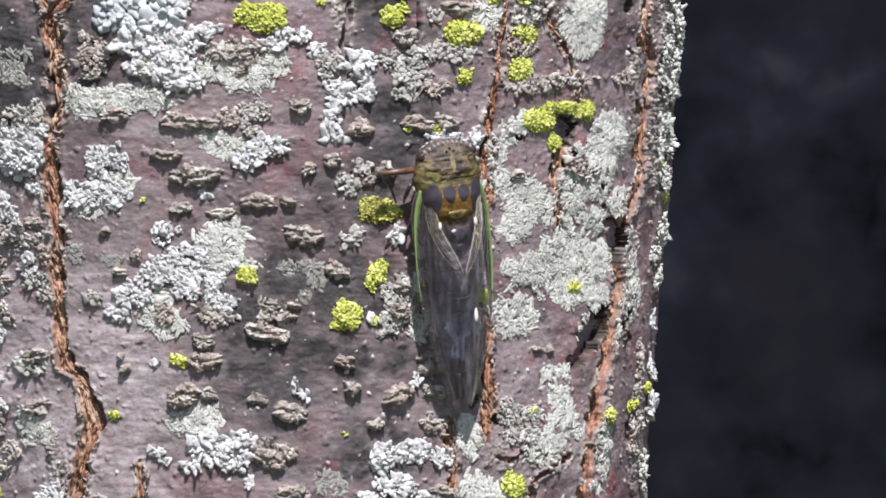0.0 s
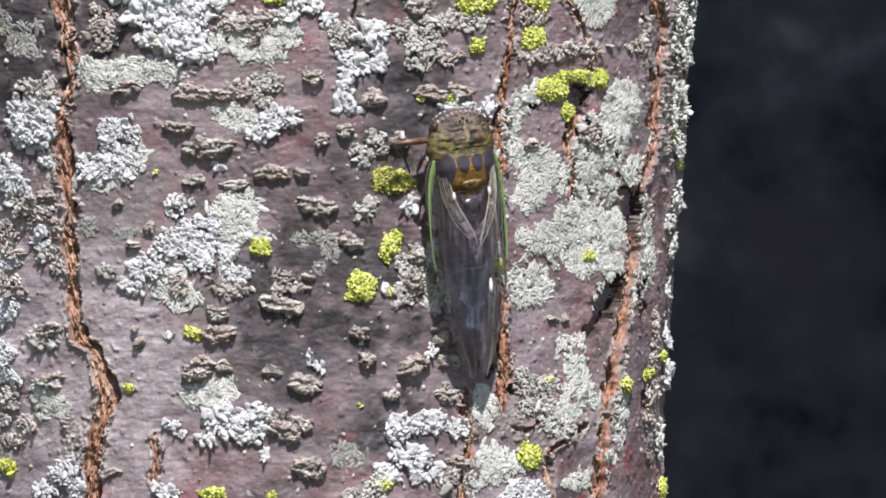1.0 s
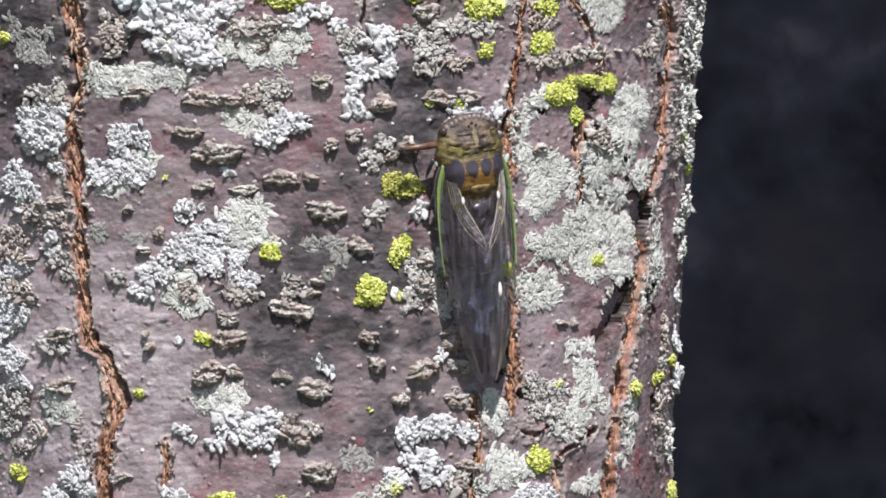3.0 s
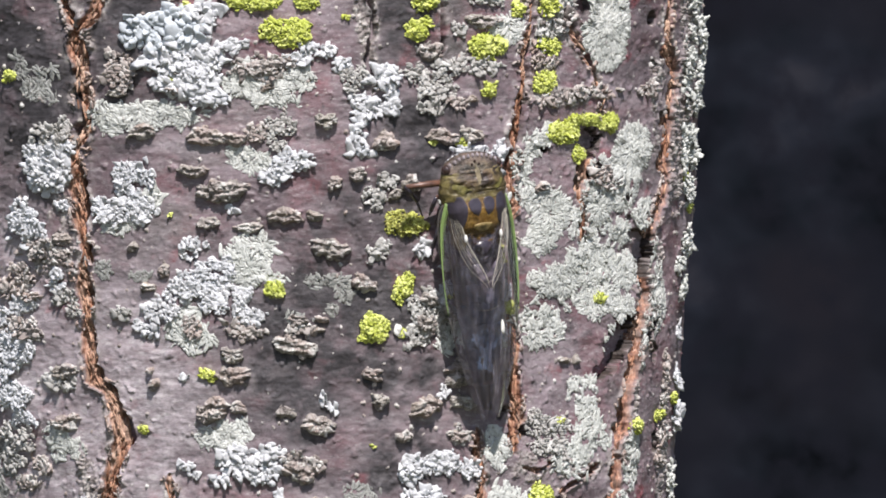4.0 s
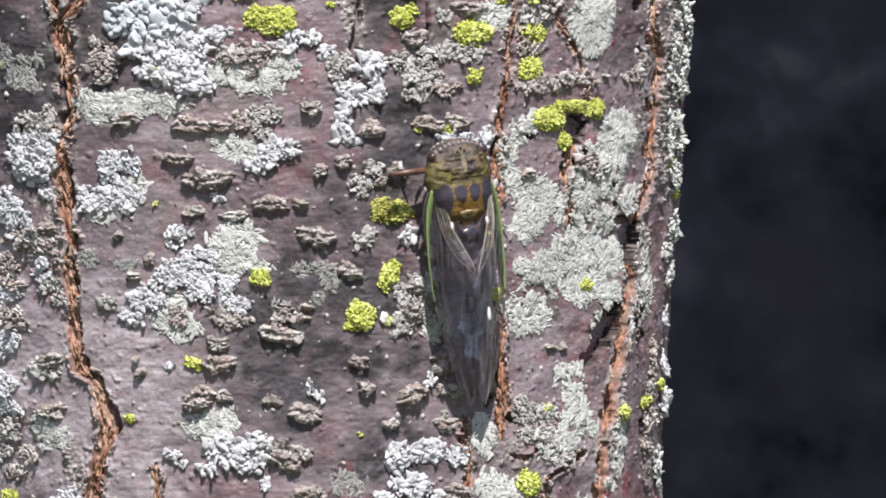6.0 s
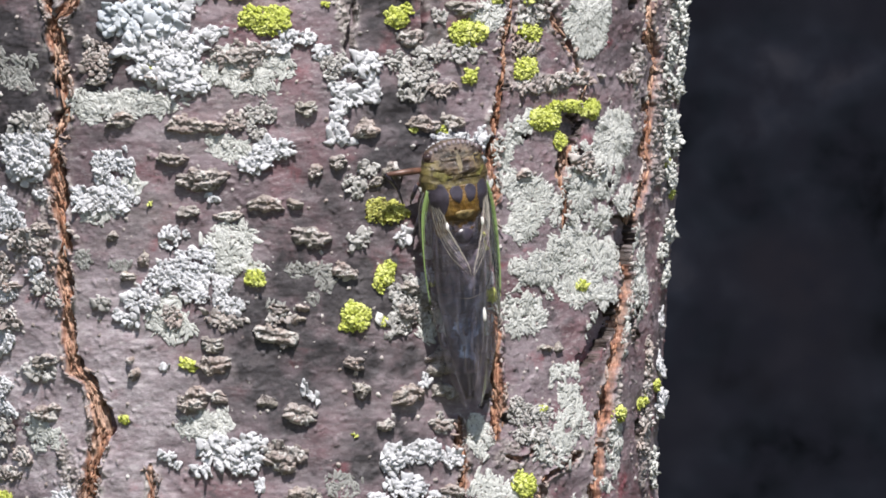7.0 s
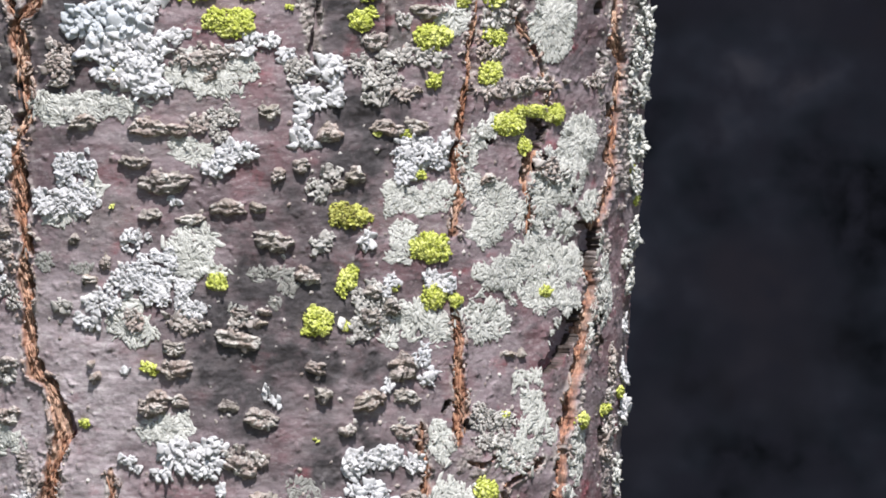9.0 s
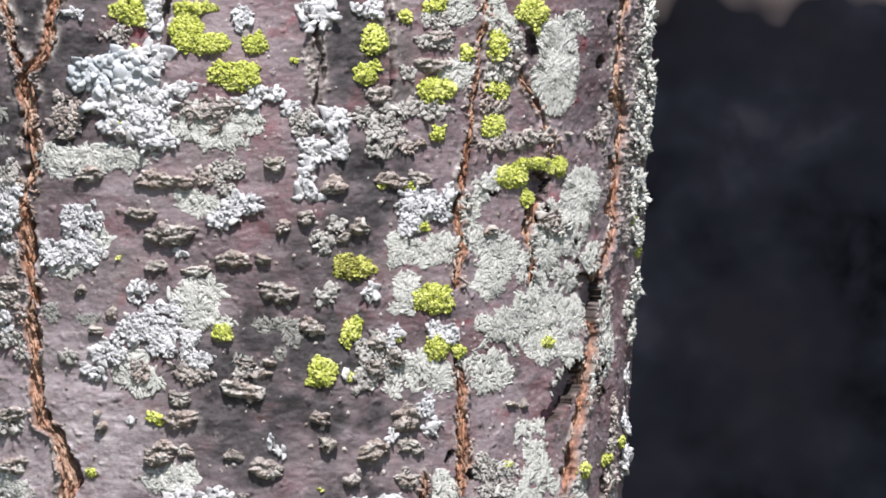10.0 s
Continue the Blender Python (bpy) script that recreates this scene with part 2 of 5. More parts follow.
GREY = make_lichen("grey_lichen", (0.23, 0.225, 0.21), (0.37, 0.365, 0.35), (0.52, 0.515, 0.495), (0.30, 0.28, 0.265), 500)
DULL = make_lichen("dull_lichen", (0.15, 0.15, 0.14), (0.25, 0.255, 0.24), (0.35, 0.355, 0.335), (0.20, 0.20, 0.19), 500)
SCAB = make_lichen("grey_brown_lichen", (0.15, 0.125, 0.115), (0.30, 0.275, 0.26), (0.52, 0.51, 0.49), (0.36, 0.29, 0.26), 600, 0.5)
FIBRE = make_lichen("cork_fibre", (0.060, 0.028, 0.020), (0.27, 0.125, 0.076), (0.47, 0.275, 0.185), (0.56, 0.41, 0.32), 500, 0.6)
FLAKE = make_lichen("bark_flake", (0.085, 0.066, 0.062), (0.25, 0.205, 0.190), (0.45, 0.405, 0.38), (0.36, 0.245, 0.19), 500, 0.6)
WART = make_wart()
BACK = make_backdrop()
GROUND = make_ground()


# ---------------------------------------------------------------- fields
def rnd(i, j, seed):
    """Hash of whole numbers to 0..1."""
    h = (i.astype(np.int64) * 374761393 + j.astype(np.int64) * 668265263 + seed * 974711 + 1013904223) & 0xFFFFFFFF
    h = ((h ^ (h >> 13)) * 1274126177) & 0xFFFFFFFF
    h = ((h ^ (h >> 16)) * 2246822519) & 0xFFFFFFFF
    return ((h ^ (h >> 15)) & 0xFFFFFF) / float(0x1000000)


def vnoise(x, y, seed=0):
    """Smooth noise, -1..1, one lump a unit."""
    i, j = np.floor(x), np.floor(y)
    fx, fy = x - i, y - j
    fx, fy = fx * fx * fx * (fx * (fx * 6 - 15) + 10), fy * fy * fy * (fy * (fy * 6 - 15) + 10)
    a, b = rnd(i, j, seed), rnd(i + 1, j, seed)
    c, d = rnd(i, j + 1, seed), rnd(i + 1, j + 1, seed)
    return 2 * (a + (b - a) * fx + (c - a) * fy + (a - b - c + d) * fx * fy) - 1


def fbm(x, y, seed=0, octaves=4, gain=0.5):
    total, amp = 0.0, 1.0
    for o in range(octaves):
        total = total + amp * vnoise(x * 2.03 ** o + 17.3 * o, y * 2.03 ** o - 9.1 * o, seed + 31 * o)
        amp *= gain
    return total


def cells(x, y, seed=0, jitter=0.9):
    """Nearest and second nearest scattered centre: distances, the centre, and a number of its own."""
    i0, j0 = np.floor(x), np.floor(y)
    f1 = np.full(x.shape, 9.0)
    f2 = np.full(x.shape, 9.0)
    cx, cy, own = np.zeros(x.shape), np.zeros(x.shape), np.zeros(x.shape)
    for di in (-1, 0, 1):
        for dj in (-1, 0, 1):
            i, j = i0 + di, j0 + dj
            px = i + 0.5 + jitter * (rnd(i, j, seed) - 0.5)
            py = j + 0.5 + jitter * (rnd(i, j, seed + 7) - 0.5)
            d = np.hypot(x - px, y - py)
            near = d < f1
            f2 = np.where(near, f1, np.minimum(f2, d))
            own = np.where(near, rnd(i, j, seed + 13), own)
            cx, cy = np.where(near, px, cx), np.where(near, py, cy)
            f1 = np.where(near, d, f1)
    return f1, f2, cx, cy, own


def step(a, b, x):
    t = np.clip((x - a) / (b - a), 0, 1)
    return t * t * (3 - 2 * t)


# ---------------------------------------------------------------- the trunk's form, in millimetres of girth (s) and height (z, from the lens up)
R0, AX = 76.0, -39.4


def trunk_radius(z):
    up = 0.12 * 70 * np.tanh(z / 70)
    root = 70 * np.exp(-(z + 1350) / 130)
    return R0 + up + root


def trunk_axis(z):
    return AX - 0.05 * 120 * np.tanh(z / 120)


def swell(s, z):
    """Slow rise and fall of the bark."""
    return 0.55 * fbm(s / 19, z / 26, 3, 2) + 0.22 * fbm(s / 6.5, z / 4.5, 5, 2)


def on_trunk(s, z, h):
    """Metres of the point at girth s and height z, h millimetres proud of the smooth trunk."""
    a = s / R0
    r = trunk_radius(z) + h
    return np.stack([(trunk_axis(z) + r * np.sin(a)) * MM, (R0 - r * np.cos(a)) * MM, Z0 + z * MM], -1)


def spot(x, y):
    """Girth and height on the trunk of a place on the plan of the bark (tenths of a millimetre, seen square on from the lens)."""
    px, pz = (x - 784) * 0.1, (441 - y) * 0.1
    depth = 0.0
    for _ in range(60):
        k = 1 + depth / (DIST * 1000)
        sx = min(0.9925, max(-0.99, (px * k - trunk_axis(pz * k)) / trunk_radius(pz * k)))
        depth += 0.5 * (R0 - trunk_radius(pz * k) * math.sqrt(1 - sx * sx) - depth)
    return float(math.asin(sx) * R0), float(pz * (1 + depth / (DIST * 1000)))


def mesh_from_grid(name, pts, keep=None, attrs=None):
    """A mesh of the quads of a grid of points (rows, columns, 3); keep: which quads."""
    r, c = pts.shape[:2]
    idx = np.arange(r * c).reshape(r, c)
    q = np.stack([idx[:-1, :-1], idx[:-1, 1:], idx[1:, 1:], idx[1:, :-1]], -1).reshape(-1, 4)
    if keep is not None:
        q = q[keep.reshape(-1)]
    used, inv = np.unique(q, return_inverse=True)
    q = inv.reshape(-1, 4)
    v = pts.reshape(-1, 3)[used]
    me = bpy.data.meshes.new(name)
    me.vertices.add(len(v))
    me.vertices.foreach_set("co", v.astype(np.float32).ravel())
    me.loops.add(q.size)
    me.loops.foreach_set("vertex_index", q.astype(np.int32).ravel())
    me.polygons.add(len(q))
    me.polygons.foreach_set("loop_start", np.arange(0, q.size, 4, dtype=np.int32))
    me.polygons.foreach_set("use_smooth", np.ones(len(q), dtype=bool))
    for key, val in (attrs or {}).items():
        a = me.attributes.new(key, "FLOAT", "POINT")
        a.data.foreach_set("value", val.reshape(-1)[used].astype(np.float32))
    me.update(calc_edges=True)
    me.validate()
    return me


def put(name, me, mat, parent=None, label=""):
    ob = new(name, me)
    me.materials.append(mat)
    ob.parent = parent
    return tagged(ob, label)


def part(name, bm, mat, parent, label=""):
    me = bpy.data.meshes.new(name)
    for f in bm.faces:
        f.smooth = True
    bm.to_mesh(me)
    bm.free()
    return put(name, me, mat, parent, label)


# ---------------------------------------------------------------- ground and distance
def make_surroundings():
    bm = bmesh.new()
    bmesh.ops.create_grid(bm, x_segments=40, y_segments=40, size=400)
    for v in bm.verts:
        v.co.z = 0.25 * noise.noise(v.co * 0.02) * min(1, max(0, v.co.length - 5) / 40)
    me = bpy.data.meshes.new("ground")
    bm.to_mesh(me)
    bm.free()
    tagged(put("ground", me, GROUND), "brown leaf litter and low grass under the tree", "ground", kind="structure")
    # a tall bank of woodland far behind the tree, its shade painted into the colour
    n = 49
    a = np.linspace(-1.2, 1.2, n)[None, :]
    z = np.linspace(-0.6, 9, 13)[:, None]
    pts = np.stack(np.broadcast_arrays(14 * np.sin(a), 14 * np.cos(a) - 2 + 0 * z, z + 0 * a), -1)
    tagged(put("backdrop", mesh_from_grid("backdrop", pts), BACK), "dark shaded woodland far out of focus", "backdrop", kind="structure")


make_surroundings()

# ---------------------------------------------------------------- the tree
tree = new("tree")
tagged(tree, "tree with smooth purplish-grey bark, orange fissures and lichen", "tree")

S0, S1, ZA, ZB = -70.0, 119.0, -66.0, 52.0      # the stretch of bark that is worked out in full
PITCH = 0.22
gs, gz = np.meshgrid(np.arange(S0, S1, PITCH), np.arange(ZA, ZB, PITCH))
H = swell(gs, gz)
H += 0.055 * fbm(gs / 2.6, gz / 1.7, 11, 3) + 0.045 * fbm(gs / 0.8, gz / 0.55, 12, 3)
# girth-wise wrinkles
H += 0.060 * np.clip(fbm(gs / 5 + 0.4 * fbm(gs / 5, gz / 5, 8, 2), gz / 0.8, 14, 3), 0, 1)
# scattered pimples, small scales
for size, share, rise in ((3.3, 0.55, 0.5), (1.7, 0.72, 0.32), (5.5, 0.6, 0.55)):
    wx, wz = 0.12 * fbm(gs / (0.3 * size), gz / (0.3 * size), 23, 2), 0.12 * fbm(gs / (0.3 * size), gz / (0.3 * size), 24, 2)
    f1, f2, cx_, cy_, own = cells(gs / size + wx, gz / size + wz, int(size * 10))
    H += np.where(own > share, rise * (own - share + 0.25), 0) * (1 - step(0.02, 0.08 + 0.12 * own, f1))
CORK = np.zeros_like(H)
SPLITS = []
SCABBY = np.zeros_like(H)
TANNED = np.zeros_like(H)


def fissure(width, depth, slit, *places, cork=1.0):
    """A split in the bark along the places: millimetres wide and deep, corky inside, with a deeper slit on one side (-1, 0, 1)."""
    pts = [spot(*p) for p in places]
    SPLITS.append((width, depth, pts))
    lo_s, hi_s = min(p[0] for p in pts) - 6, max(p[0] for p in pts) + 6
    lo_z, hi_z = min(p[1] for p in pts) - 4, max(p[1] for p in pts) + 4
    c0, c1 = max(0, int((lo_s - S0) / PITCH)), min(gs.shape[1], int((hi_s - S0) / PITCH))
    r0, r1 = max(0, int((lo_z - ZA) / PITCH)), min(gs.shape[0], int((hi_z - ZA) / PITCH))
    if c1 <= c0 or r1 <= r0:
        return
    s, z = gs[r0:r1, c0:c1], gz[r0:r1, c0:c1]
    s = s + 0.45 * fbm(s / 3.1, z / 3.1, 41, 3) * min(1.0, width)
    best = np.full(s.shape, 99.0)
    side = np.zeros(s.shape)
    along = np.zeros(s.shape)
    total = sum(math.dist(p, q) for p, q in zip(pts[:-1], pts[1:]))
    gone = 0.0
    for (s1, z1), (s2, z2) in zip(pts[:-1], pts[1:]):
        ds, dz = s2 - s1, z2 - z1
        t = np.clip(((s - s1) * ds + (z - z1) * dz) / (ds * ds + dz * dz + 1e-9), 0, 1)
        ex, ez = s - s1 - t * ds, z - z1 - t * dz
        d = np.hypot(ex, ez)
        near = d < best
        # positive to the right when seen from in front
        side = np.where(near, np.sign(ex * -dz + ez * ds), side)
        along = np.where(near, gone + t * math.hypot(ds, dz), along)
        best = np.where(near, d, best)
        gone += math.hypot(ds, dz)
    d = best
    ends = np.clip(np.minimum(along, total - along) / (1.1 * width), 0, 1) ** 0.5
    hw = np.maximum(0.05, 0.98 * width / 2 * (1 + 0.42 * fbm(s / 3, z / 3.4, 47, 3)) * (0.12 + 0.88 * ends))
    inside = 1 - step(hw * 0.70, hw, d)
    f1, f2, _, _, own = cells(s / 0.6 + 0.5 * fbm(s / 1.4, z / 2.2, 57, 2), z / 3.6 + 0.3 * fbm(s, z, 58, 2), 59)
    rough = 0.85 * (own - 0.45) + 0.35 * step(0, 0.25, f2 - f1) + 0.35 * fbm(s / 0.45, z / 1.4, 51, 4) + 0.35 * fbm(s / 1.6, z / 2.6, 52, 2)
    floor = -depth + rough * min(1.0, depth / 1.0)
    h = H[r0:r1, c0:c1]
    lip = 0.55 * np.exp(-((d - hw * 1.2) / 0.5) ** 2) * np.clip(0.4 + 1.1 * fbm(s / 1.0, z / 1.3, 55, 3), -0.2, 1.3)
    h = h * (1 - inside) + inside * (floor + 0.5 * h) + lip * (1 - inside)
    if slit:
        where = step(-0.55, -0.05, fbm(s / 30, z / 7, 61, 2))
        u = side * d * slit
        groove = np.exp(-((u - hw * 0.80) / np.maximum(0.26, 0.32 * hw)) ** 2) * where
        h = h - 3.6 * groove * min(1, width / 2)
    H[r0:r1, c0:c1] = h
    if depth < 4:
        CORK[r0:r1, c0:c1] = np.maximum(CORK[r0:r1, c0:c1], cork * (1 - step(hw * 0.85, hw * 1.12, d)))
    if places[0][0] < 300 and places[0][1] > 300:
        TANNED[r0:r1, c0:c1] = np.maximum(TANNED[r0:r1, c0:c1], inside)
    flaky = np.exp(-((d - hw * 1.1) / (0.5 + 0.3 * width)) ** 2) * np.clip(0.25 + 1.3 * fbm(s / 1.6, z / 2.4, 66, 3), 0, 1)
    SCABBY[r0:r1, c0:c1] = np.maximum(SCABBY[r0:r1, c0:c1], flaky)


def roughen(x, y, rx, ry, rise):
    """Scabby old bark, broken into small plates."""
    s, z = spot(x, y)
    k = 1 / max(0.3, math.cos(s / R0))
    e = ((gs - s) / (rx * 0.1 * k)) ** 2 + ((gz - z) / (ry * 0.1)) ** 2 + 0.5 * fbm(gs / 2.5, gz / 2.5, 71, 3)
    m = 1 - step(0.6, 1.15, e)
    f1, f2, _, _, own = cells(gs / 0.95 + 0.3 * fbm(gs, gz, 73, 2), gz / 0.8, 75)
    m = m * (1 - CORK) * np.clip(0.75 + 0.8 * fbm(gs / 2.2, gz / 3.2, 79, 3), 0, 1)
    H[:] = H + m * rise * ((0.4 + own) * step(0.05, 0.3, f2 - f1) + 0.35 * fbm(gs / 0.5, gz / 0.5, 77, 2))
    SCABBY[:] = np.maximum(SCABBY, m)


# the long fissure that forks near the top
fissure(1.7, 1.0, 1, (2, -20), (20, 70), (44, 128))
fissure(1.9, 0.9, 0, (100, -20), (88, 60), (80, 100), (50, 130))
fissure(2.9, 1.1, -1, (44, 125), (50, 195), (62, 290), (48, 335))
fissure(2.9, 1.0, 1, (46, 330), (44, 400), (54, 470), (70, 545))
fissure(3.0, 1.0, 1, (50, 540), (64, 610), (66, 690), (74, 745), (98, 770))
fissure(3.3, 1.0, 1, (86, 750), (112, 795), (122, 850), (110, 910), (94, 985), (94, 1060))
fissure(1.7, 1.0, 0, (206, 915), (210, 960), (204, 1010))
# short dark splits
fissure(1.0, 4.4, -1, (562, 36), (568, 100), (566, 180), (572, 240))
fissure(0.8, 4.2, 1, (690, -10), (691, 70), (697, 130), (695, 170))
fissure(1.2, 4.6, 0, (297, -10), (290, 40), (298, 90))
fissure(2.8, 4.6, 0, (943, 50), (948, 95), (942, 125))
fissure(1.4, 4.4, 0, (562, 40), (560, 66))
# middle fissure
fissure(2.0, 1.0, 1, (866, -20), (856, 50), (851, 120), (838, 190), (832, 260), (817, 345))
fissure(1.9, 0.9, -1, (818, 340), (813, 395), (824, 438), (814, 470), (806, 510))
fissure(2.3, 1.0, -1, (812, 635), (823, 700), (821, 760), (828, 820), (822, 880))
fissure(1.4, 0.9, -1, (752, 835), (757, 880), (762, 930), (752, 985), (750, 1050))
# fissures among the grey-green crust
fissure(1.4, 1.0, 1, (905, 90), (930, 150), (962, 205), (976, 245), (976, 290))
fissure(2.2, 1.4, -1, (952, 345), (946, 385), (938, 430), (944, 470), (946, 500), cork=0.8)
fissure(0.7, 2.5, 0, (950, 392), (985, 402), (1010, 392))
fissure(0.6, 2.2, 0, (966, 425), (990, 410), (1012, 396))
# big fissure near the trunk's edge, in two reaches
fissure(3.4, 1.7, -1, (1108, -20), (1094, 60), (1094, 150), (1106, 205), (1098, 265), (1090, 340), (1084, 405), (1072, 450), (1050, 520), cork=0.85)
fissure(4.1, 2.3, -1, (1050, 485), (1045, 560), (1041, 640), (1027, 725), (1008, 800), (994, 880), (986, 960), (984, 1060))
fissure(1.8, 1.4, 1, (1064, 640), (1052, 680), (1062, 705))
# the slanting split low down
fissure(1.4, 1.3, 0, (962, 900), (925, 925), (888, 955))
fissure(1.2, 1.0, 0, (830, 905), (858, 912), (880, 895))
fissure(2.2, 0.9, 1, (890, 950), (896, 1000), (894, 1060))

def pit(depth, *blobs):
    """A hole rotted into the bark: the union of blobs (x, y, half width, half height, turn), millimetres deep; its
    shade is painted on as near-black.
    """
    for x, y, rx, ry, turn in blobs:
        s, z = spot(x, y)
        k = 1 / max(0.3, math.cos(s / R0))
        u, v = (gs - s) / k, gz - z
        c, d = math.cos(radians(turn)), math.sin(radians(turn))
        u, v = u * c + v * d, v * c - u * d
        e = np.sqrt((u / (0.1 * rx)) ** 2 + (v / (0.1 * ry)) ** 2) + 0.30 * fbm(gs / 1.2, gz / 1.2, 87, 3)
        m = 1 - step(0.80, 1.0, e)
        H[:] = H - m * (depth + 0.8 * fbm(gs / 0.7, gz / 0.9, 88, 3))
        CORK[:] = CORK * (1 - m)
        ROT_SHADE[:] = np.maximum(ROT_SHADE, 1 - step(1.0, 1.16, e))


ROT_SHADE = np.zeros_like(H)
pit(6.0, (956, 325, 23, 22, 0), (956, 346, 10, 12, 0))
pit(6.0, (1049, 515, 17, 34, 0), (1046, 545, 12, 20, 0), (1034, 492, 17, 9, 0))
pit(6.0, (1006, 680, 25, 56, -24), (984, 724, 17, 28, -38))
for x, y, rx, ry, turn in ((972, 372, 8, 8, 0), (930, 408, 4, 16, 0), (956, 386, 8, 5, 20), (945, 500, 8, 9, 0), (1022, 428, 5, 9, 0), (1024, 468, 4, 9, 0), (834, 842, 6, 11, 0), (800, 808, 6, 12, -30), (934, 400, 3, 14, 10), (946, 446, 3, 14, -10), (936, 480, 3, 8, 0), (1058, 660, 5, 22, -15), (1062, 700, 5, 20, 0), (1066, 860, 6, 24, 0), (814, 735, 4, 12, 0), (872, 344, 8, 5, 0), (1066, 110, 6, 14, 0), (1078, 40, 5, 16, 0), (1082, 290, 5, 14, 0), (1070, 200, 4, 12, 0), (1086, 175, 4, 10, 0), (1075, 370, 4, 12, 0)):
    pit(3.5, (x, y, rx, ry, turn))

roughen(1076, 250, 12, 110, 0.45)
roughen(1128, 120, 18, 160, 0.7)
roughen(1110, 330, 22, 120, 0.6)
roughen(1058, 560, 22, 120, 0.55)
roughen(1020, 800, 16, 150, 0.5)
roughen(1080, 880, 14, 100, 0.6)
roughen(860, 900, 70, 30, 0.45)
roughen(10, 540, 60, 40, 0.45)
roughen(25, 470, 30, 60, 0.35)
roughen(60, 930, 22, 60, 0.45)
roughen(895, 250, 60, 18, 0.4)
roughen(900, 95, 30, 60, 0.4)
roughen(560, 110, 20, 80, 0.35)

SCABBY *= (1 - CORK) * (1 - ROT_SHADE)


def blotch(*places):
    """Soft-edged blotch over the places (x, y, half width, half height), 0..1."""
    out = np.zeros(gs.shape)
    for x, y, rx, ry, much in places:
        s, z = spot(x, y)
        e = ((gs - s) / (0.1 * rx / max(0.3, math.cos(s / R0)))) ** 2 + ((gz - z) / (0.1 * ry)) ** 2 + 0.9 * fbm(gs / 6, gz / 5, 83, 3)
        out = np.maximum(out, much * np.exp(-np.maximum(e, 0)))
    return out


VEIL = blotch((190, 770, 130, 160, 1.0), (-20, 700, 90, 180, 1.0), (640, 810, 110, 40, 0.5), (620, 700, 40, 20, 0.3), (180, 940, 120, 90, 0.6), (330, 290, 160, 60, 0.35), (60, 860, 170, 130, 1.0), (-40, 760, 110, 120, 1.0), (-70, 560, 60, 130, 0.6), (300, 860, 60, 60, 0.5), (940, 690, 60, 30, 0.25))
DARK_PATCH = np.clip(1.5 * blotch((-60, 180, 90, 190, 1.0), (20, 200, 120, 150, 1.0), (500, 690, 230, 180, 0.8), (40, 60, 130, 130, 1.0), (470, 870, 190, 90, 0.3), (640, 900, 90, 90, 0.8), (640, 340, 60, 140, 1.0), (620, 80, 50, 110, 0.9), (50, 130, 90, 170, 1.0), (560, 440, 90, 60, 0.6), (110, 120, 80, 110, 1.0), (620, 130, 60, 110, 1.0), (650, 690, 60, 130, 0.8), (950, 95, 16, 40, 1.0), (400, 790, 120, 60, 0.5), (700, 300, 30, 60, 0.6), (1060, 160, 30, 60, 0.4)), 0, 1)
edge = np.minimum(np.minimum(gs - S0, S1 - gs), np.minimum(gz - ZA, ZB - gz))
bark_points = on_trunk(gs, gz, np.where(edge < 0.3, -2.5, H))
fine = mesh_from_grid("bark", bark_points, attrs={"cork": CORK, "scab": SCABBY, "veil": VEIL, "dark_patch": DARK_PATCH, "tanned": TANNED, "rot_shade": ROT_SHADE})
RELIEF = H - swell(gs, gz)
bark = put("bark", fine, BARK, tree, "purplish-grey bark split by orange corky fissures")


def make_rest_of_trunk():
    """The trunk above, below and behind, down to the spreading foot."""
    a = np.linspace(-math.pi, math.pi, 181)[None, :] * R0
    z = np.concatenate([np.linspace(-1352, -1000, 24), np.linspace(-990, -80, 80), np.linspace(-75, 60, 40), np.linspace(65, 1640, 110), np.array([1645, 1650, 1655, 1660])])[:, None]
    s, z = np.broadcast_arrays(a, z)
    k = s / R0
    h = 1.2 * np.sin(5 * k + z / 90) + 2.0 * np.sin(3 * k + 1.3) * np.exp(-(z + 1350) / 200)
    inner = step(-95, -72, z) * (1 - step(60, 85, z))
    h = h * (1 - inner) - 2.4 * inner
    h = np.where(z > 1640, -trunk_radius(z) * step(1640, 1660, z), h)
    pts = on_trunk(s, z, h)
    zero = np.zeros(s.shape)
    return put("trunk", mesh_from_grid("trunk", pts, attrs={"cork": zero, "scab": zero, "veil": zero, "dark_patch": zero, "tanned": zero}), BARK, tree)


make_rest_of_trunk()


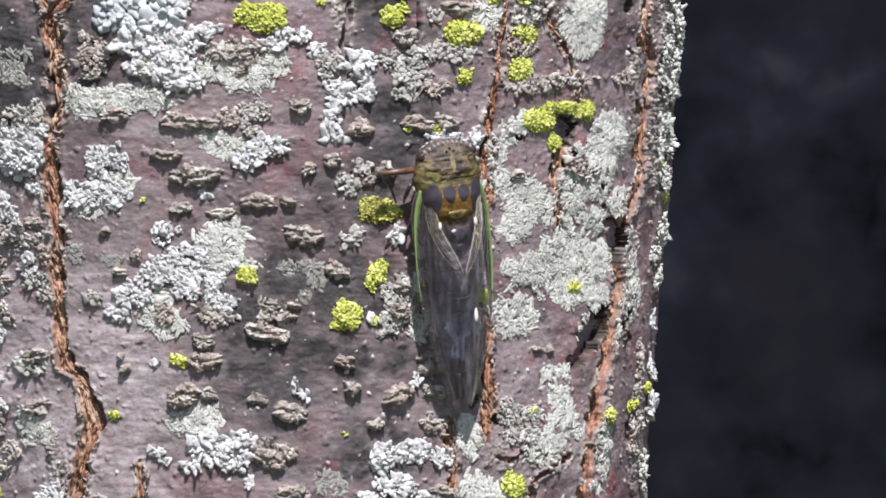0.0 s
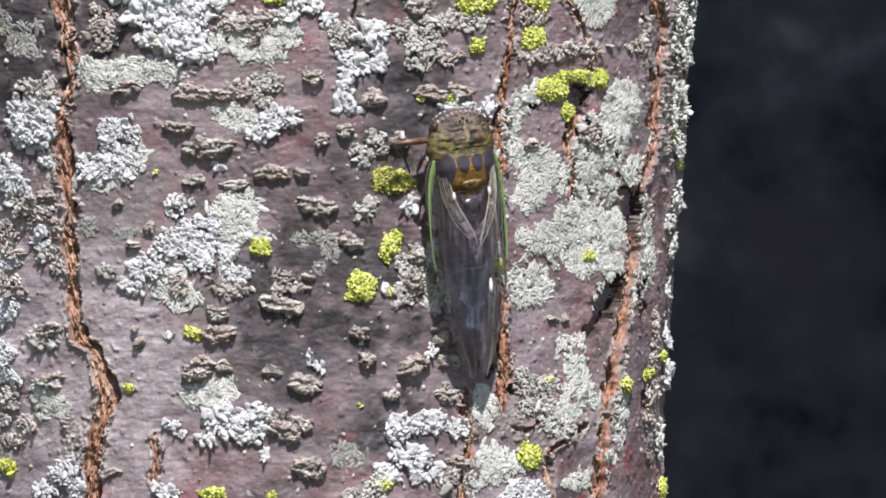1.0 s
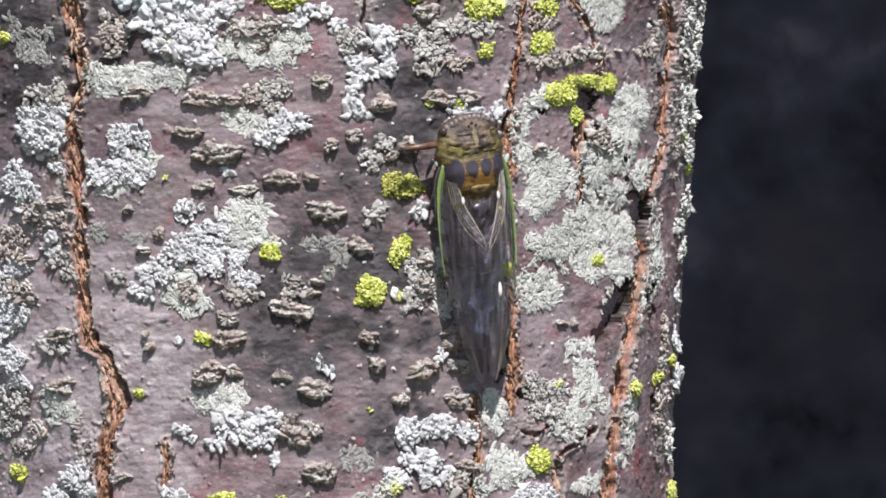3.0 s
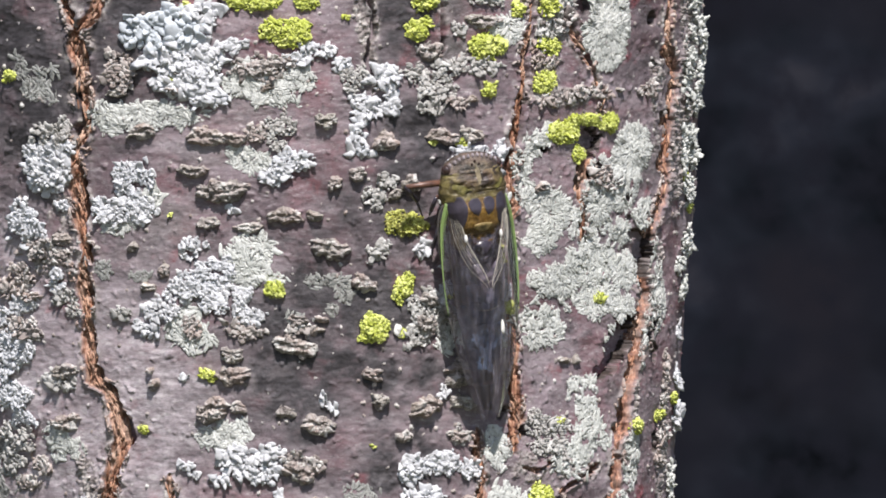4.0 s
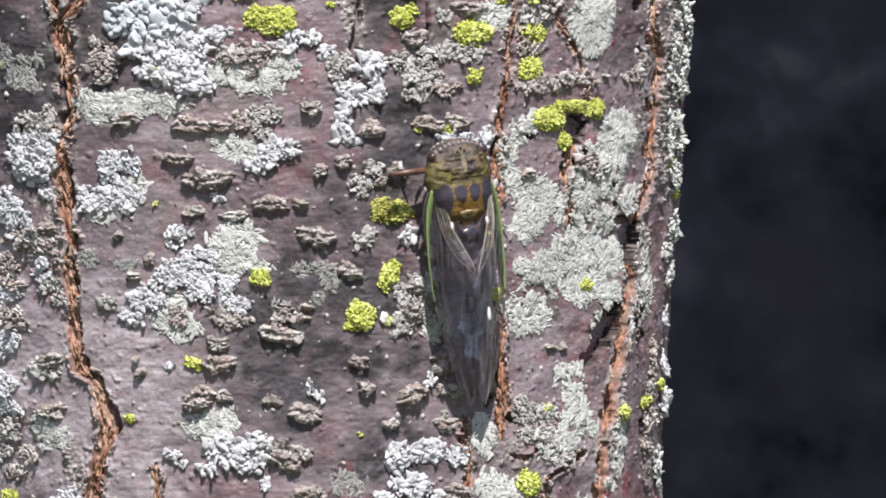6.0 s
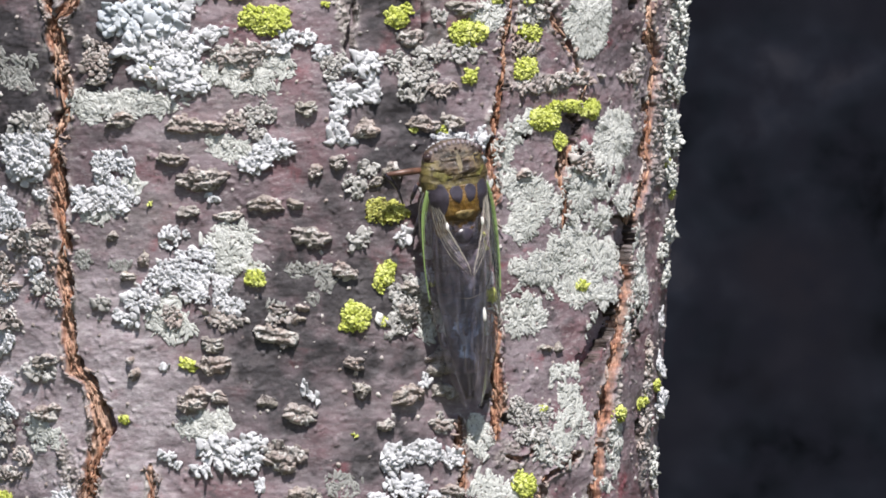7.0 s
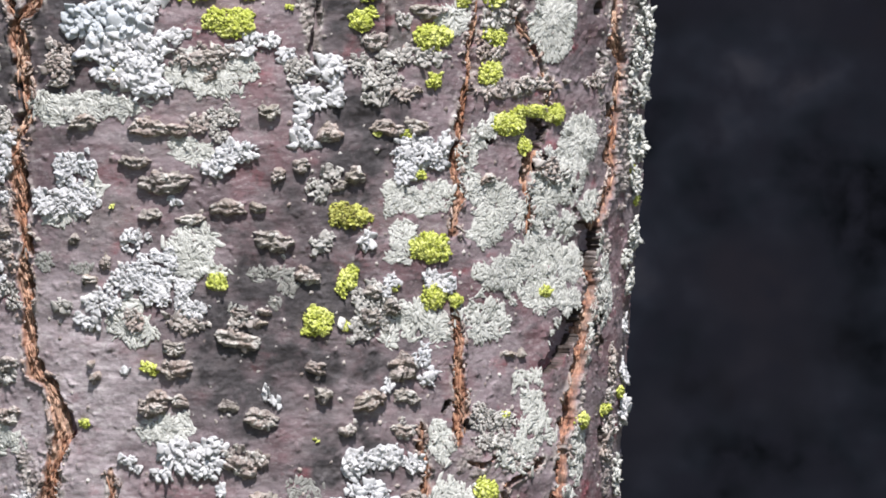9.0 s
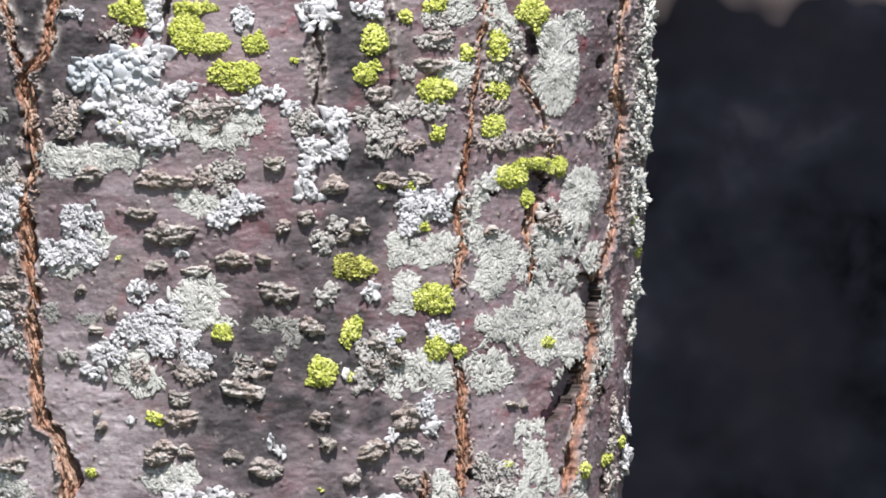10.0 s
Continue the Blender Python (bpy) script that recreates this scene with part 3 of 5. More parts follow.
# ---------------------------------------------------------------- corky lenticels on the bark
def lenticel(x, y, w, h, seed, rise=1.0, slit=1.0):
    """A corky wart: a few rounded lumps grown together along the girth, creased and split between."""
    rs = np.random.RandomState(seed + 300)
    s0, z0 = spot(x, y)
    k = 1 / max(0.35, math.cos(s0 / R0))
    rx, rz = 0.05 * w * k * 0.96, 0.05 * h * 1.05
    p = 0.13
    s, z = np.meshgrid(np.arange(-rx * 1.5, rx * 1.5, p), np.arange(-rz * 1.7, rz * 1.7, p))
    ws, wz = s + 0.40 * fbm(s / 1.3, z / 1.3, seed, 3), z + 0.34 * fbm(s / 1.5, z / 1.1, seed + 5, 3)
    wz = wz - 0.25 * rz * np.sin(ws / rx * 2.0 + seed)
    top = rise * min(2.0, 0.62 + 0.62 * rz)
    hh = np.full(s.shape, -1.0)
    who = np.zeros(s.shape)
    n = max(3, int(round(2.2 * rx / rz)) + 2)
    lumps = []
    for i in range(n):
        t = -1 + 2 * (i + 0.5) / n
        room = math.sqrt(max(0.15, 1 - t * t))
        for row in ((-1, 1) if slit > 0.4 and room > 0.5 else (0,)):
            lumps.append((0.86 * rx * (t + 0.2 * (rs.rand() - 0.5)), row * rz * room * (0.42 + 0.1 * rs.rand()) + 0.15 * rz * (rs.rand() - 0.5),
                          rx / n * (1.5 + 1.3 * rs.rand()), rz * room * ((0.52 if row else 0.85) + 0.15 * rs.rand()), 0.60 + 0.40 * rs.rand(), rs.rand()))
    for cs, cz, ra, rb, high, own in lumps:
        e = np.sqrt(((ws - cs) / ra) ** 2 + ((wz - cz) / rb) ** 2) + 0.10 * fbm(s / 0.5, z / 0.4, seed + 9, 2)
        lump = top * high * np.sqrt(np.clip(1.04 - e, 0, 1)) - np.where(e > 1.04, 1.0, 0.0)
        who = np.where(lump > hh, own, who)
        hh = np.maximum(hh, lump)
    inside = hh > 0
    f1, f2, _, _, own = cells(s / 1.1 + 0.3 * vnoise(s, z, seed + 3), z / 0.42 + 0.3 * vnoise(s, z, seed + 4), seed + 15)
    hh = hh + np.where(inside, 0.20 * top * (own - 0.5) + 0.14 * top * (step(0, 0.2, f2 - f1) - 0.5) + 0.09 * fbm(s / 0.4, z / 0.28, seed + 17, 3), 0)
    hh = np.where(inside, np.maximum(hh, 0.02), -0.5)
    keep = (inside[:-1, :-1] | inside[1:, :-1] | inside[:-1, 1:] | inside[1:, 1:])
    bleached = np.clip(1.6 * (who - 0.45), 0, 1) * step(0.35, 0.8, hh / top)
    me = mesh_from_grid("lenticel", on_trunk(s + s0, z + z0, hh + swell(s + s0, z + z0)), keep, {"lip": bleached})
    return put("lenticel", me, WART, bark)


# ---------------------------------------------------------------- lichens
def lobe_form(around, rings):
    """A small plump lobe: a closed dome, as rows of (angle, reach, height) and its faces."""
    prof = ((0.52, 0.98), (0.86, 0.78), (1.0, 0.22), (0.86, -0.55)) if rings == 4 else ((0.70, 0.92), (1.0, 0.25), (0.84, -0.6))
    rows = [(0.0, 0.0, 1.0)]
    for n, (reach, high) in enumerate(prof):
        rows += [(2 * math.pi * (i + 0.5 * (n % 2)) / around, reach, high) for i in range(around)]
    faces = [(0, 1 + i, 1 + (i + 1) % around) for i in range(around)]
    for n in range(len(prof) - 1):
        a, b = 1 + n * around, 1 + (n + 1) * around
        for i in range(around):
            j = (i + 1) % around
            faces += [(a + i, b + i, a + j), (a + j, b + i, b + j)] if n % 2 == 0 else [(a + i, b + i, b + j), (a + i, b + j, a + j)]
    return np.array(rows), np.array(faces)


FINE_LOBE, SMALL_LOBE = lobe_form(10, 4), lobe_form(7, 3)


def lobes_mesh(name, form, s, z, base, turn, length, width, thick, tilt, roll, curl, wave, phase):
    """One mesh of many lobes, each set on the bark at its own place, turn and tilt (arrays, millimetres and radians)."""
    rows, faces = form
    ang, reach, high = (rows[:, k][None, :] for k in range(3))
    col = lambda q: np.asarray(q)[:, None]
    r = reach * (1 + col(wave) * (np.cos(2 * ang + col(phase)) * 0.5 + np.cos(3 * ang + 2.3 * col(phase)) + 0.6 * np.cos(5 * ang + 3.1 * col(phase))))
    blunt = lambda q: np.sign(q) * np.abs(q) ** 0.72
    u, v = r * blunt(np.cos(ang)), r * blunt(np.sin(ang))
    v = v * (0.88 + 0.20 * u)
    h = high * col(thick) * (1 + 0.25 * np.sin(2.2 * u + col(phase)) * np.cos(2.6 * v - col(phase)))
    h = h + np.tan(col(tilt)) * u * col(length) / 2 + np.tan(col(roll)) * v * col(width) / 2 + col(curl) * u * u * np.sign(high)
    u, v = u * col(length) / 2, v * col(width) / 2
    c, d = np.cos(col(turn)), np.sin(col(turn))
    pts = on_trunk(col(s) + u * c - v * d, col(z) + u * d + v * c, col(base) + h)
    n, k = pts.shape[:2]
    tri = (faces[None, :, :] + (np.arange(n) * k)[:, None, None]).reshape(-1, 3)
    me = bpy.data.meshes.new(name)
    me.vertices.add(n * k)
    me.vertices.foreach_set("co", pts.astype(np.float32).ravel())
    me.loops.add(tri.size)
    me.loops.foreach_set("vertex_index", tri.astype(np.int32).ravel())
    me.polygons.add(len(tri))
    me.polygons.foreach_set("loop_start", np.arange(0, tri.size, 3, dtype=np.int32))
    me.polygons.foreach_set("use_smooth", np.ones(len(tri), dtype=bool))
    me.update(calc_edges=True)
    return me


def lichen(kind, seed, *blobs, label="", name="lichen", size=1.0):
    """One lichen grown over the bark. Its outline is the union of blobs (x, y, half width, half height, turn); it is made of small lobes."""
    gap, wide, long, thick, lean, spread, cushion, layers, mat, missing = KINDS[kind]
    rs = np.random.RandomState(seed)
    k = size * (0.9 + 0.25 * rs.rand())
    gap, wide, long, thick = gap * k, wide * k, long * k, thick * k
    spots = []
    for b in blobs:
        s, z = spot(b[0], b[1])
        wider = 1 / max(0.30, math.cos(s / R0))
        spots.append((s, z, 0.1 * b[2] * wider, 0.1 * b[3], radians(b[4]) if len(b) > 4 else 0.0))
    least = min(min(c[2], c[3]) for c in spots)

    def field(a, b, rough=True):
        f = np.full(a.shape, -9.0)
        for cs, cz, rx, rz, turn in spots:
            u, v = a - cs, b - cz
            u, v = u * math.cos(turn) + v * math.sin(turn), v * math.cos(turn) - u * math.sin(turn)
            f = np.maximum(f, (1 - np.sqrt((u / rx) ** 2 + (v / rz) ** 2)) * min(rx, rz))
        if rough:
            f = f + (0.5 if kind in ("yellow", "faded", "fan") else 0.95) * fbm(a / 1.7, b / 1.7, seed, 3) * min(1.0, 0.45 * least)
        return f

    lo_s, hi_s = min(c[0] - max(c[2], c[3]) for c in spots) - 1, max(c[0] + max(c[2], c[3]) for c in spots) + 1
    lo_z, hi_z = min(c[1] - max(c[2], c[3]) for c in spots) - 1, max(c[1] + max(c[2], c[3]) for c in spots) + 1
    rows = []
    for layer in range(layers):
        step_ = gap * (1.0 if layer == 0 else 1.25)
        s, z = np.meshgrid(np.arange(lo_s, min(hi_s, S1 + 3), step_), np.arange(lo_z, hi_z, step_))
        s, z = s.ravel(), z.ravel()
        n = len(s)
        s, z = s + step_ * (rs.rand(n) - 0.5) * 0.95, z + step_ * (rs.rand(n) - 0.5) * 0.95
        m = field(s, z)
        holes = fbm(s / 1.7, z / 1.7, seed + 43, 2)
        ok = (m > ((0.12 if kind == "pale" else 0.0) if layer == 0 else (0.25 if kind == "crust" else 0.55) * k)) & (rs.rand(n) > missing) & ~((holes > 0.62) & (least > 1.8) & (kind not in ("fan", "yellow")))
        if layer and kind == "pale":
            ok &= fbm(s / 2.6, z / 2.6, seed + 29, 2) > -0.25
        ci = np.clip(((s - S0) / PITCH + 0.5).astype(int), 0, gs.shape[1] - 1)
        ri = np.clip(((z - ZA) / PITCH + 0.5).astype(int), 0, gs.shape[0] - 1)
        ok &= RELIEF[ri, ci] > -0.45
        if not ok.any():
            continue
        s, z, m, relief = s[ok], z[ok], m[ok], RELIEF[ri, ci][ok]
        n = len(s)
        e = 0.25
        out = np.arctan2(-(field(s, z + e, False) - field(s, z - e, False)), -(field(s + e, z, False) - field(s - e, z, False)))
        if kind in ("fan", "crust", "thin"):
            # rosettes: every lobe runs outwards from the middle of its own
            if kind == "fan":
                near = np.argmin([((s - c[0]) / c[2]) ** 2 + ((z - c[1]) / c[3]) ** 2 for c in spots], axis=0)
                cs, cz = np.array([c[0] for c in spots])[near], np.array([c[1] for c in spots])[near]
                wild = 0.35
            else:
                _, _, cs, cz, _ = cells(s / 4.2, z / 4.2, seed + 51)
                cs, cz = cs * 4.2, cz * 4.2
                wild = 0.65
            out = np.arctan2(z - cz, s - cs) + wild * fbm(s / 0.8, z / 0.8, seed + 7, 2) + 0.4 * rs.randn(n) * wild
        else:
            out = out + 1.5 * fbm(s / 1.5, z / 1.5, seed + 7, 2) + 0.75 * rs.randn(n)
        young = np.clip(m / (1.6 * k), 0, 1)
        grow = np.exp(0.34 * rs.randn(n)) * (1.0 if layer == 0 else 0.85)
        base = swell(s, z) + np.clip(relief, -0.1, 0.7) + cushion * young ** 0.7 + layer * (0.2 if kind == "crust" else 0.55) * thick + (0.5 if kind == "crust" else 0.25) * thick * rs.rand(n)
        base = base + 0.5 * thick * fbm(s / 1.3, z / 1.3, seed + 19, 2)
        rows.append((s, z, base, out, long * grow, wide * grow * (0.85 + 0.3 * rs.rand(n)), thick * (0.75 + 0.5 * rs.rand(n)),
                     radians(lean) + radians(spread) * rs.randn(n), radians(0.7 * spread) * rs.randn(n), thick * (0.25 + 0.5 * rs.randn(n)),
                     WAVES.get(kind, 0.10) * (0.7 + 1.2 * rs.rand(n)), 6.28 * rs.rand(n)))
    if not rows:
        return None
    q = [np.concatenate(c) for c in zip(*rows)]
    q[7], q[8] = np.clip(q[7], -0.5, 1.0), np.clip(q[8], -0.7, 0.7)
    form = SMALL_LOBE if kind in ("thin", "crust", "fan", "yellow", "faded") else FINE_LOBE
    # a wide lichen is a patchwork of younger ones grown together; broad lobes stand each on its own
    if kind == "lobed":
        which = np.arange(len(q[0]))
    else:
        _, _, _, _, own = cells(q[0] / 5.5, q[1] / 5.5, seed + 51)
        which = (own * 4095).astype(int)
    ids, counts = np.unique(which, return_counts=True)
    order = np.argsort(-counts)
    ob = None
    for o in order:
        pick = which == ids[o]
        if ob is None:
            pick = pick | np.isin(which, ids[counts < 12]) if kind != "lobed" else pick
            ob = put(name, lobes_mesh(name, form, *[c[pick] for c in q]), mat)
        elif counts[o] >= 12 or kind == "lobed":
            put("lobe", lobes_mesh("lobe", form, *[c[pick] for c in q]), mat, ob)
    return tagged(ob, label or LABELS[kind], "lichen", GROUPS[kind])


def make_fibres():
    """Torn cork fibres in the fissures, and flakes of old bark along their lips."""
    rs = np.random.RandomState(77)
    for width, depth, pts in SPLITS:
        if depth >= 4 or width < 1.3:
            continue
        sets = {"cork_lining": [], "bark_lip": []}
        for (s1, z1), (s2, z2) in zip(pts[:-1], pts[1:]):
            run = math.hypot(s2 - s1, z2 - z1)
            for name, dense in (("cork_lining", 2.6 * width), ("bark_lip", 4.2)):
                n = int(run * dense)
                t = rs.rand(n)
                if name == "cork_lining":
                    off = 0.40 * width * np.clip(rs.randn(n) * 0.6, -1, 1)
                else:
                    off = np.where(rs.rand(n) < 0.5, -1, 1) * (0.46 * width + 0.35 * np.abs(rs.randn(n)))
                d = math.atan2(z2 - z1, s2 - s1)
                s = s1 + t * (s2 - s1) - off * math.sin(d)
                z = z1 + t * (z2 - z1) + off * math.cos(d)
                sets[name].append((s, z, np.full(n, d)))
        for name, rows in sets.items():
            s, z, d = (np.concatenate(c) for c in zip(*rows))
            s = s - 0.45 * fbm(s / 3.1, z / 3.1, 41, 3) * min(1.0, width)
            ci, ri = ((s - S0) / PITCH + 0.5).astype(int), ((z - ZA) / PITCH + 0.5).astype(int)
            ok = (ci > 3) & (ri > 3) & (ci < gs.shape[1] - 4) & (ri < gs.shape[0] - 4)
            s, z, d, ci, ri = s[ok], z[ok], d[ok], ci[ok], ri[ok]
            deep = RELIEF[ri, ci]
            if name == "cork_lining":
                keep = (deep < -0.1) & (deep > -3.2) & (ROT_SHADE[ri, ci] < 0.5)
            else:
                keep = (deep > -0.5) & (fbm(s / 2.2, z / 3.0, 95, 2) > -0.1)
            s, z, d, deep = s[keep], z[keep], d[keep], deep[keep]
            n = len(s)
            if n < 3:
                continue
            if name == "cork_lining":
                size = (1.5 * np.exp(0.45 * rs.randn(n)), 0.36 * np.exp(0.3 * rs.randn(n)), 0.16 + 0.14 * rs.rand(n))
                turn, tilt = d + 0.22 * rs.randn(n), radians(11) * rs.randn(n)
            else:
                size = (0.85 * np.exp(0.35 * rs.randn(n)), 0.48 * np.exp(0.3 * rs.randn(n)), 0.22 + 0.14 * rs.rand(n))
                turn, tilt = d + 0.7 * rs.randn(n), radians(19) * rs.randn(n)
            me = lobes_mesh(name, SMALL_LOBE, s, z, swell(s, z) + np.clip(deep, -2.6, 0.5) + 0.1, turn, *size, np.clip(tilt, -0.6, 0.6),
                            radians(15) * rs.randn(n), 0.1 * rs.randn(n), 0.12 + 0.2 * rs.rand(n), 6.28 * rs.rand(n))
            ob = put(name, me, FIBRE if name == "cork_lining" else FLAKE, bark, "torn orange-brown cork fibres" if name == "cork_lining" else "curled grey-brown flakes of old bark")
            tagged(ob, kind="stuff")


make_fibres()


def make_specks():
    """Crumbs of lichen too small to tell apart, strewn over the bark."""
    wob, wab = 0.10 * fbm(gs / 0.5, gz / 0.5, 91, 2), 0.10 * fbm(gs / 0.5, gz / 0.5, 92, 2)
    f1, f2, _, _, own = cells(gs / 1.9 + wob, gz / 1.9 + wab, 93)
    thick = 0.87 - 0.20 * np.clip(fbm(gs / 14, gz / 14, 94, 3) + 0.1, 0, 1)
    r = 0.07 + 0.16 * (own * 37 % 1.0)
    h = np.where((own > thick) & (CORK < 0.3), 0.30 * (r / 0.15) * np.clip(1 - (f1 / r) ** 2, -1, 1), -1)
    solid = h > 0
    keep = solid[:-1, :-1] | solid[1:, :-1] | solid[:-1, 1:] | solid[1:, 1:]
    keep &= edge[:-1, :-1] > 1
    ob = put("lichen_specks", mesh_from_grid("lichen_specks", on_trunk(gs, gz, H + np.clip(h, -0.12, 1)), keep), SCAB)
    tagged(ob, "tiny pale crumbs of lichen strewn over the bark", "lichen", kind="stuff")


make_specks()


# spacing, width, length, thickness (mm), lean outwards and its spread (degrees), cushion (mm), layers, material, share of lobes missing
KINDS = {"pale": (0.54, 0.76, 1.10, 0.22, 12, 14, 0.42, 2, PALE, 0.07), "lobed": (1.10, 1.50, 1.85, 0.45, 14, 11, 0.5, 2, BLUISH, 0.0),
         "crust": (0.42, 0.40, 1.12, 0.075, 2, 3.2, 0.08, 2, GREEN, 0.04), "thin": (0.42, 0.42, 1.0, 0.07, 2, 3, 0.05, 1, DULL, 0.10), "fan": (0.34, 0.38, 1.20, 0.085, 1.5, 2.5, 0.08, 1, GREEN, 0.0),
         "yellow": (0.36, 0.46, 0.66, 0.18, 16, 16, 0.70, 2, YELLOW, 0.02), "faded": (0.40, 0.50, 0.74, 0.20, 16, 18, 0.6, 2, FADED, 0.10),
         "scab": (0.52, 0.68, 0.90, 0.28, 14, 17, 0.35, 1, SCAB, 0.14), "grey": (0.50, 0.62, 0.86, 0.24, 12, 15, 0.35, 1, GREY, 0.12), "edge": (0.66, 0.78, 0.95, 0.28, 17, 15, 0.50, 2, GREEN, 0.15)}
WAVES = {"lobed": 0.09, "pale": 0.16, "scab": 0.16, "grey": 0.15, "edge": 0.14}
LABELS = {"pale": "chunky white foliose lichen growing on the bark", "lobed": "smooth bluish-grey lichen with broad rounded lobes on bark", "crust": "flat grey-green crinkled lichen crust on the bark", "fan": "flat grey-green lichen rosette of fine radiating lobes on bark", "yellow": "bright yellow-green granular lichen cushion on the bark", "faded": "faded olive and brown granular lichen cushion on the bark", "scab": "grey-brown crumbly lichen scab on the bark", "edge": "grey-green lichen with raised lobes on the bark", "grey": "dull grey crumbly lichen on the bark", "thin": "thin dull grey film of lichen on the bark"}
GROUPS = {"pale": "white lichens on the trunk", "lobed": "white lichens on the trunk", "crust": "grey-green lichens on the trunk", "fan": "grey-green lichens on the trunk", "yellow": "yellow lichens on the trunk", "faded": "yellow lichens on the trunk", "scab": "grey-brown lichens on the trunk", "edge": "grey-green lichens on the trunk", "grey": "grey-green lichens on the trunk", "thin": "grey-green lichens on the trunk"}

# white lichens
lichen("lobed", 100, (162, 130, 32, 27), (205, 112, 30, 22), (238, 138, 34, 26), (180, 155, 20, 12))
lichen("pale", 101, (262, 105, 32, 26), (255, 190, 46, 50), (272, 240, 34, 34), (190, 190, 28, 18), (225, 225, 38, 20), size=1.35)
lichen("pale", 102, (-5, 375, 42, 44), (15, 345, 26, 20), (-35, 345, 14, 12), size=1.1)
lichen("pale", 103, (-47, 468, 36, 38), (-55, 450, 28, 20))
lichen("pale", 104, (140, 398, 46, 32), (108, 452, 36, 28), (152, 440, 36, 30), (165, 385, 22, 20))
lichen("pale", 105, (250, 517, 26, 20))
lichen("pale", 106, (290, 560, 36, 24), (240, 592, 36, 24), (200, 622, 26, 20), (172, 652, 28, 28), (312, 612, 45, 30), (342, 638, 36, 22), (268, 592, 40, 28))
lichen("pale", 107, (-52, 617, 28, 15), (-90, 640, 26, 18))
lichen("scab", 151, (-60, 650, 36, 16), (-25, 665, 20, 10))
lichen("scab", 152, (-70, 585, 30, 14))
lichen("thin", 153, (-95, 880, 34, 28), (-85, 930, 40, 24))
lichen("scab", 154, (-20, 900, 24, 12), (-45, 930, 20, 10))
lichen("pale", 108, (8, 587, 18, 14))
lichen("pale", 109, (-75, 695, 46, 38), (-50, 708, 20, 15), (-105, 730, 40, 34))
lichen("pale", 110, (-66, 778, 36, 26), (-48, 815, 24, 14))
lichen("grey", 111, (-62, 850, 34, 26), (-75, 890, 22, 20))
lichen("pale", 112, (54, 983, 30, 26), (14, 1016, 30, 18), (70, 1010, 20, 20), size=1.15)
lichen("pale", 113, (272, 28, 22, 30), (285, 40, 14, 14))
lichen("pale", 114, (425, 30, 19, 18))
lichen("pale", 115, (132, 24, 14, 8))
lichen("pale", 116, (435, 178, 26, 14), (482, 165, 28, 11), (516, 190, 18, 12), (452, 155, 20, 8))
lichen("pale", 117, (322, 160, 26, 11))
lichen("pale", 118, (560, 26, 30, 28), (582, 10, 16, 16), size=1.3)
lichen("pale", 119, (590, 212, 28, 24), (556, 268, 24, 28), (540, 315, 15, 20), (546, 346, 19, 12), (602, 262, 14, 26), size=1.25)
lichen("pale", 120, (420, 368, 44, 22, 20), (392, 388, 18, 16), (448, 352, 18, 14))
lichen("pale", 121, (750, 365, 50, 28), (722, 395, 22, 22), (790, 350, 22, 16), size=1.1)
lichen("pale", 122, (752, 722, 18, 24), (766, 758, 15, 17), size=1.15)
lichen("pale", 123, (697, 772, 11, 18), size=1.15)
lichen("pale", 124, (656, 518, 11, 16), size=1.3)
lichen("pale", 125, (786, 590, 30, 20), (770, 580, 16, 12))
lichen("pale", 126, (232, 745, 18, 9))
lichen("pale", 127, (480, 786, 8, 18), (495, 800, 9, 7), size=1.15)
lichen("pale", 128, (340, 895, 48, 26), (392, 880, 24, 17), (300, 925, 22, 14), (375, 915, 28, 20), size=1.2)
lichen("pale", 129, (236, 902, 16, 12), (250, 918, 10, 7))
lichen("pale", 130, (638, 905, 25, 28), (690, 898, 32, 24), (735, 910, 24, 12), size=1.15)
lichen("pale", 131, (640, 962, 34, 24), (678, 975, 40, 26), (612, 985, 26, 24))
lichen("pale", 132, (856, 1024, 46, 24), (880, 1030, 24, 18), (828, 1032, 22, 14))
lichen("pale", 133, (228, 1022, 26, 12), (214, 1010, 14, 10))
lichen("pale", 134, (12, 560, 12, 12))
lichen("crust", 135, (1012, 40, 26, 20), (1035, 50, 10, 12))
lichen("pale", 136, (690, 610, 14, 18), (700, 590, 10, 14))
lichen("pale", 137, (20, 440, 12, 10))
lichen("pale", 138, (400, 955, 10, 12))
lichen("pale", 139, (640, 20, 14, 12), (660, 16, 18, 18))
# white lumps on the trunk's edge
lichen("edge", 140, (1142, 60, 12, 36), (1148, 30, 10, 30))
lichen("edge", 141, (1150, 150, 12, 40), (1140, 130, 10, 26))
lichen("edge", 142, (1140, 215, 12, 28), (1136, 260, 10, 20))
lichen("edge", 143, (1130, 350, 9, 34), (1126, 320, 9, 20))
lichen("edge", 144, (1124, 420, 9, 28))
lichen("edge", 145, (1117, 510, 8, 28))
lichen("edge", 146, (1110, 545, 7, 14), (1112, 590, 8, 26))
lichen("pale", 147, (1107, 662, 6, 16), size=1.2)
lichen("pale", 148, (1104, 745, 7, 18), size=1.2)
lichen("pale", 149, (1102, 812, 10, 28), size=1.2)
lichen("edge", 150, (1096, 930, 8, 40))

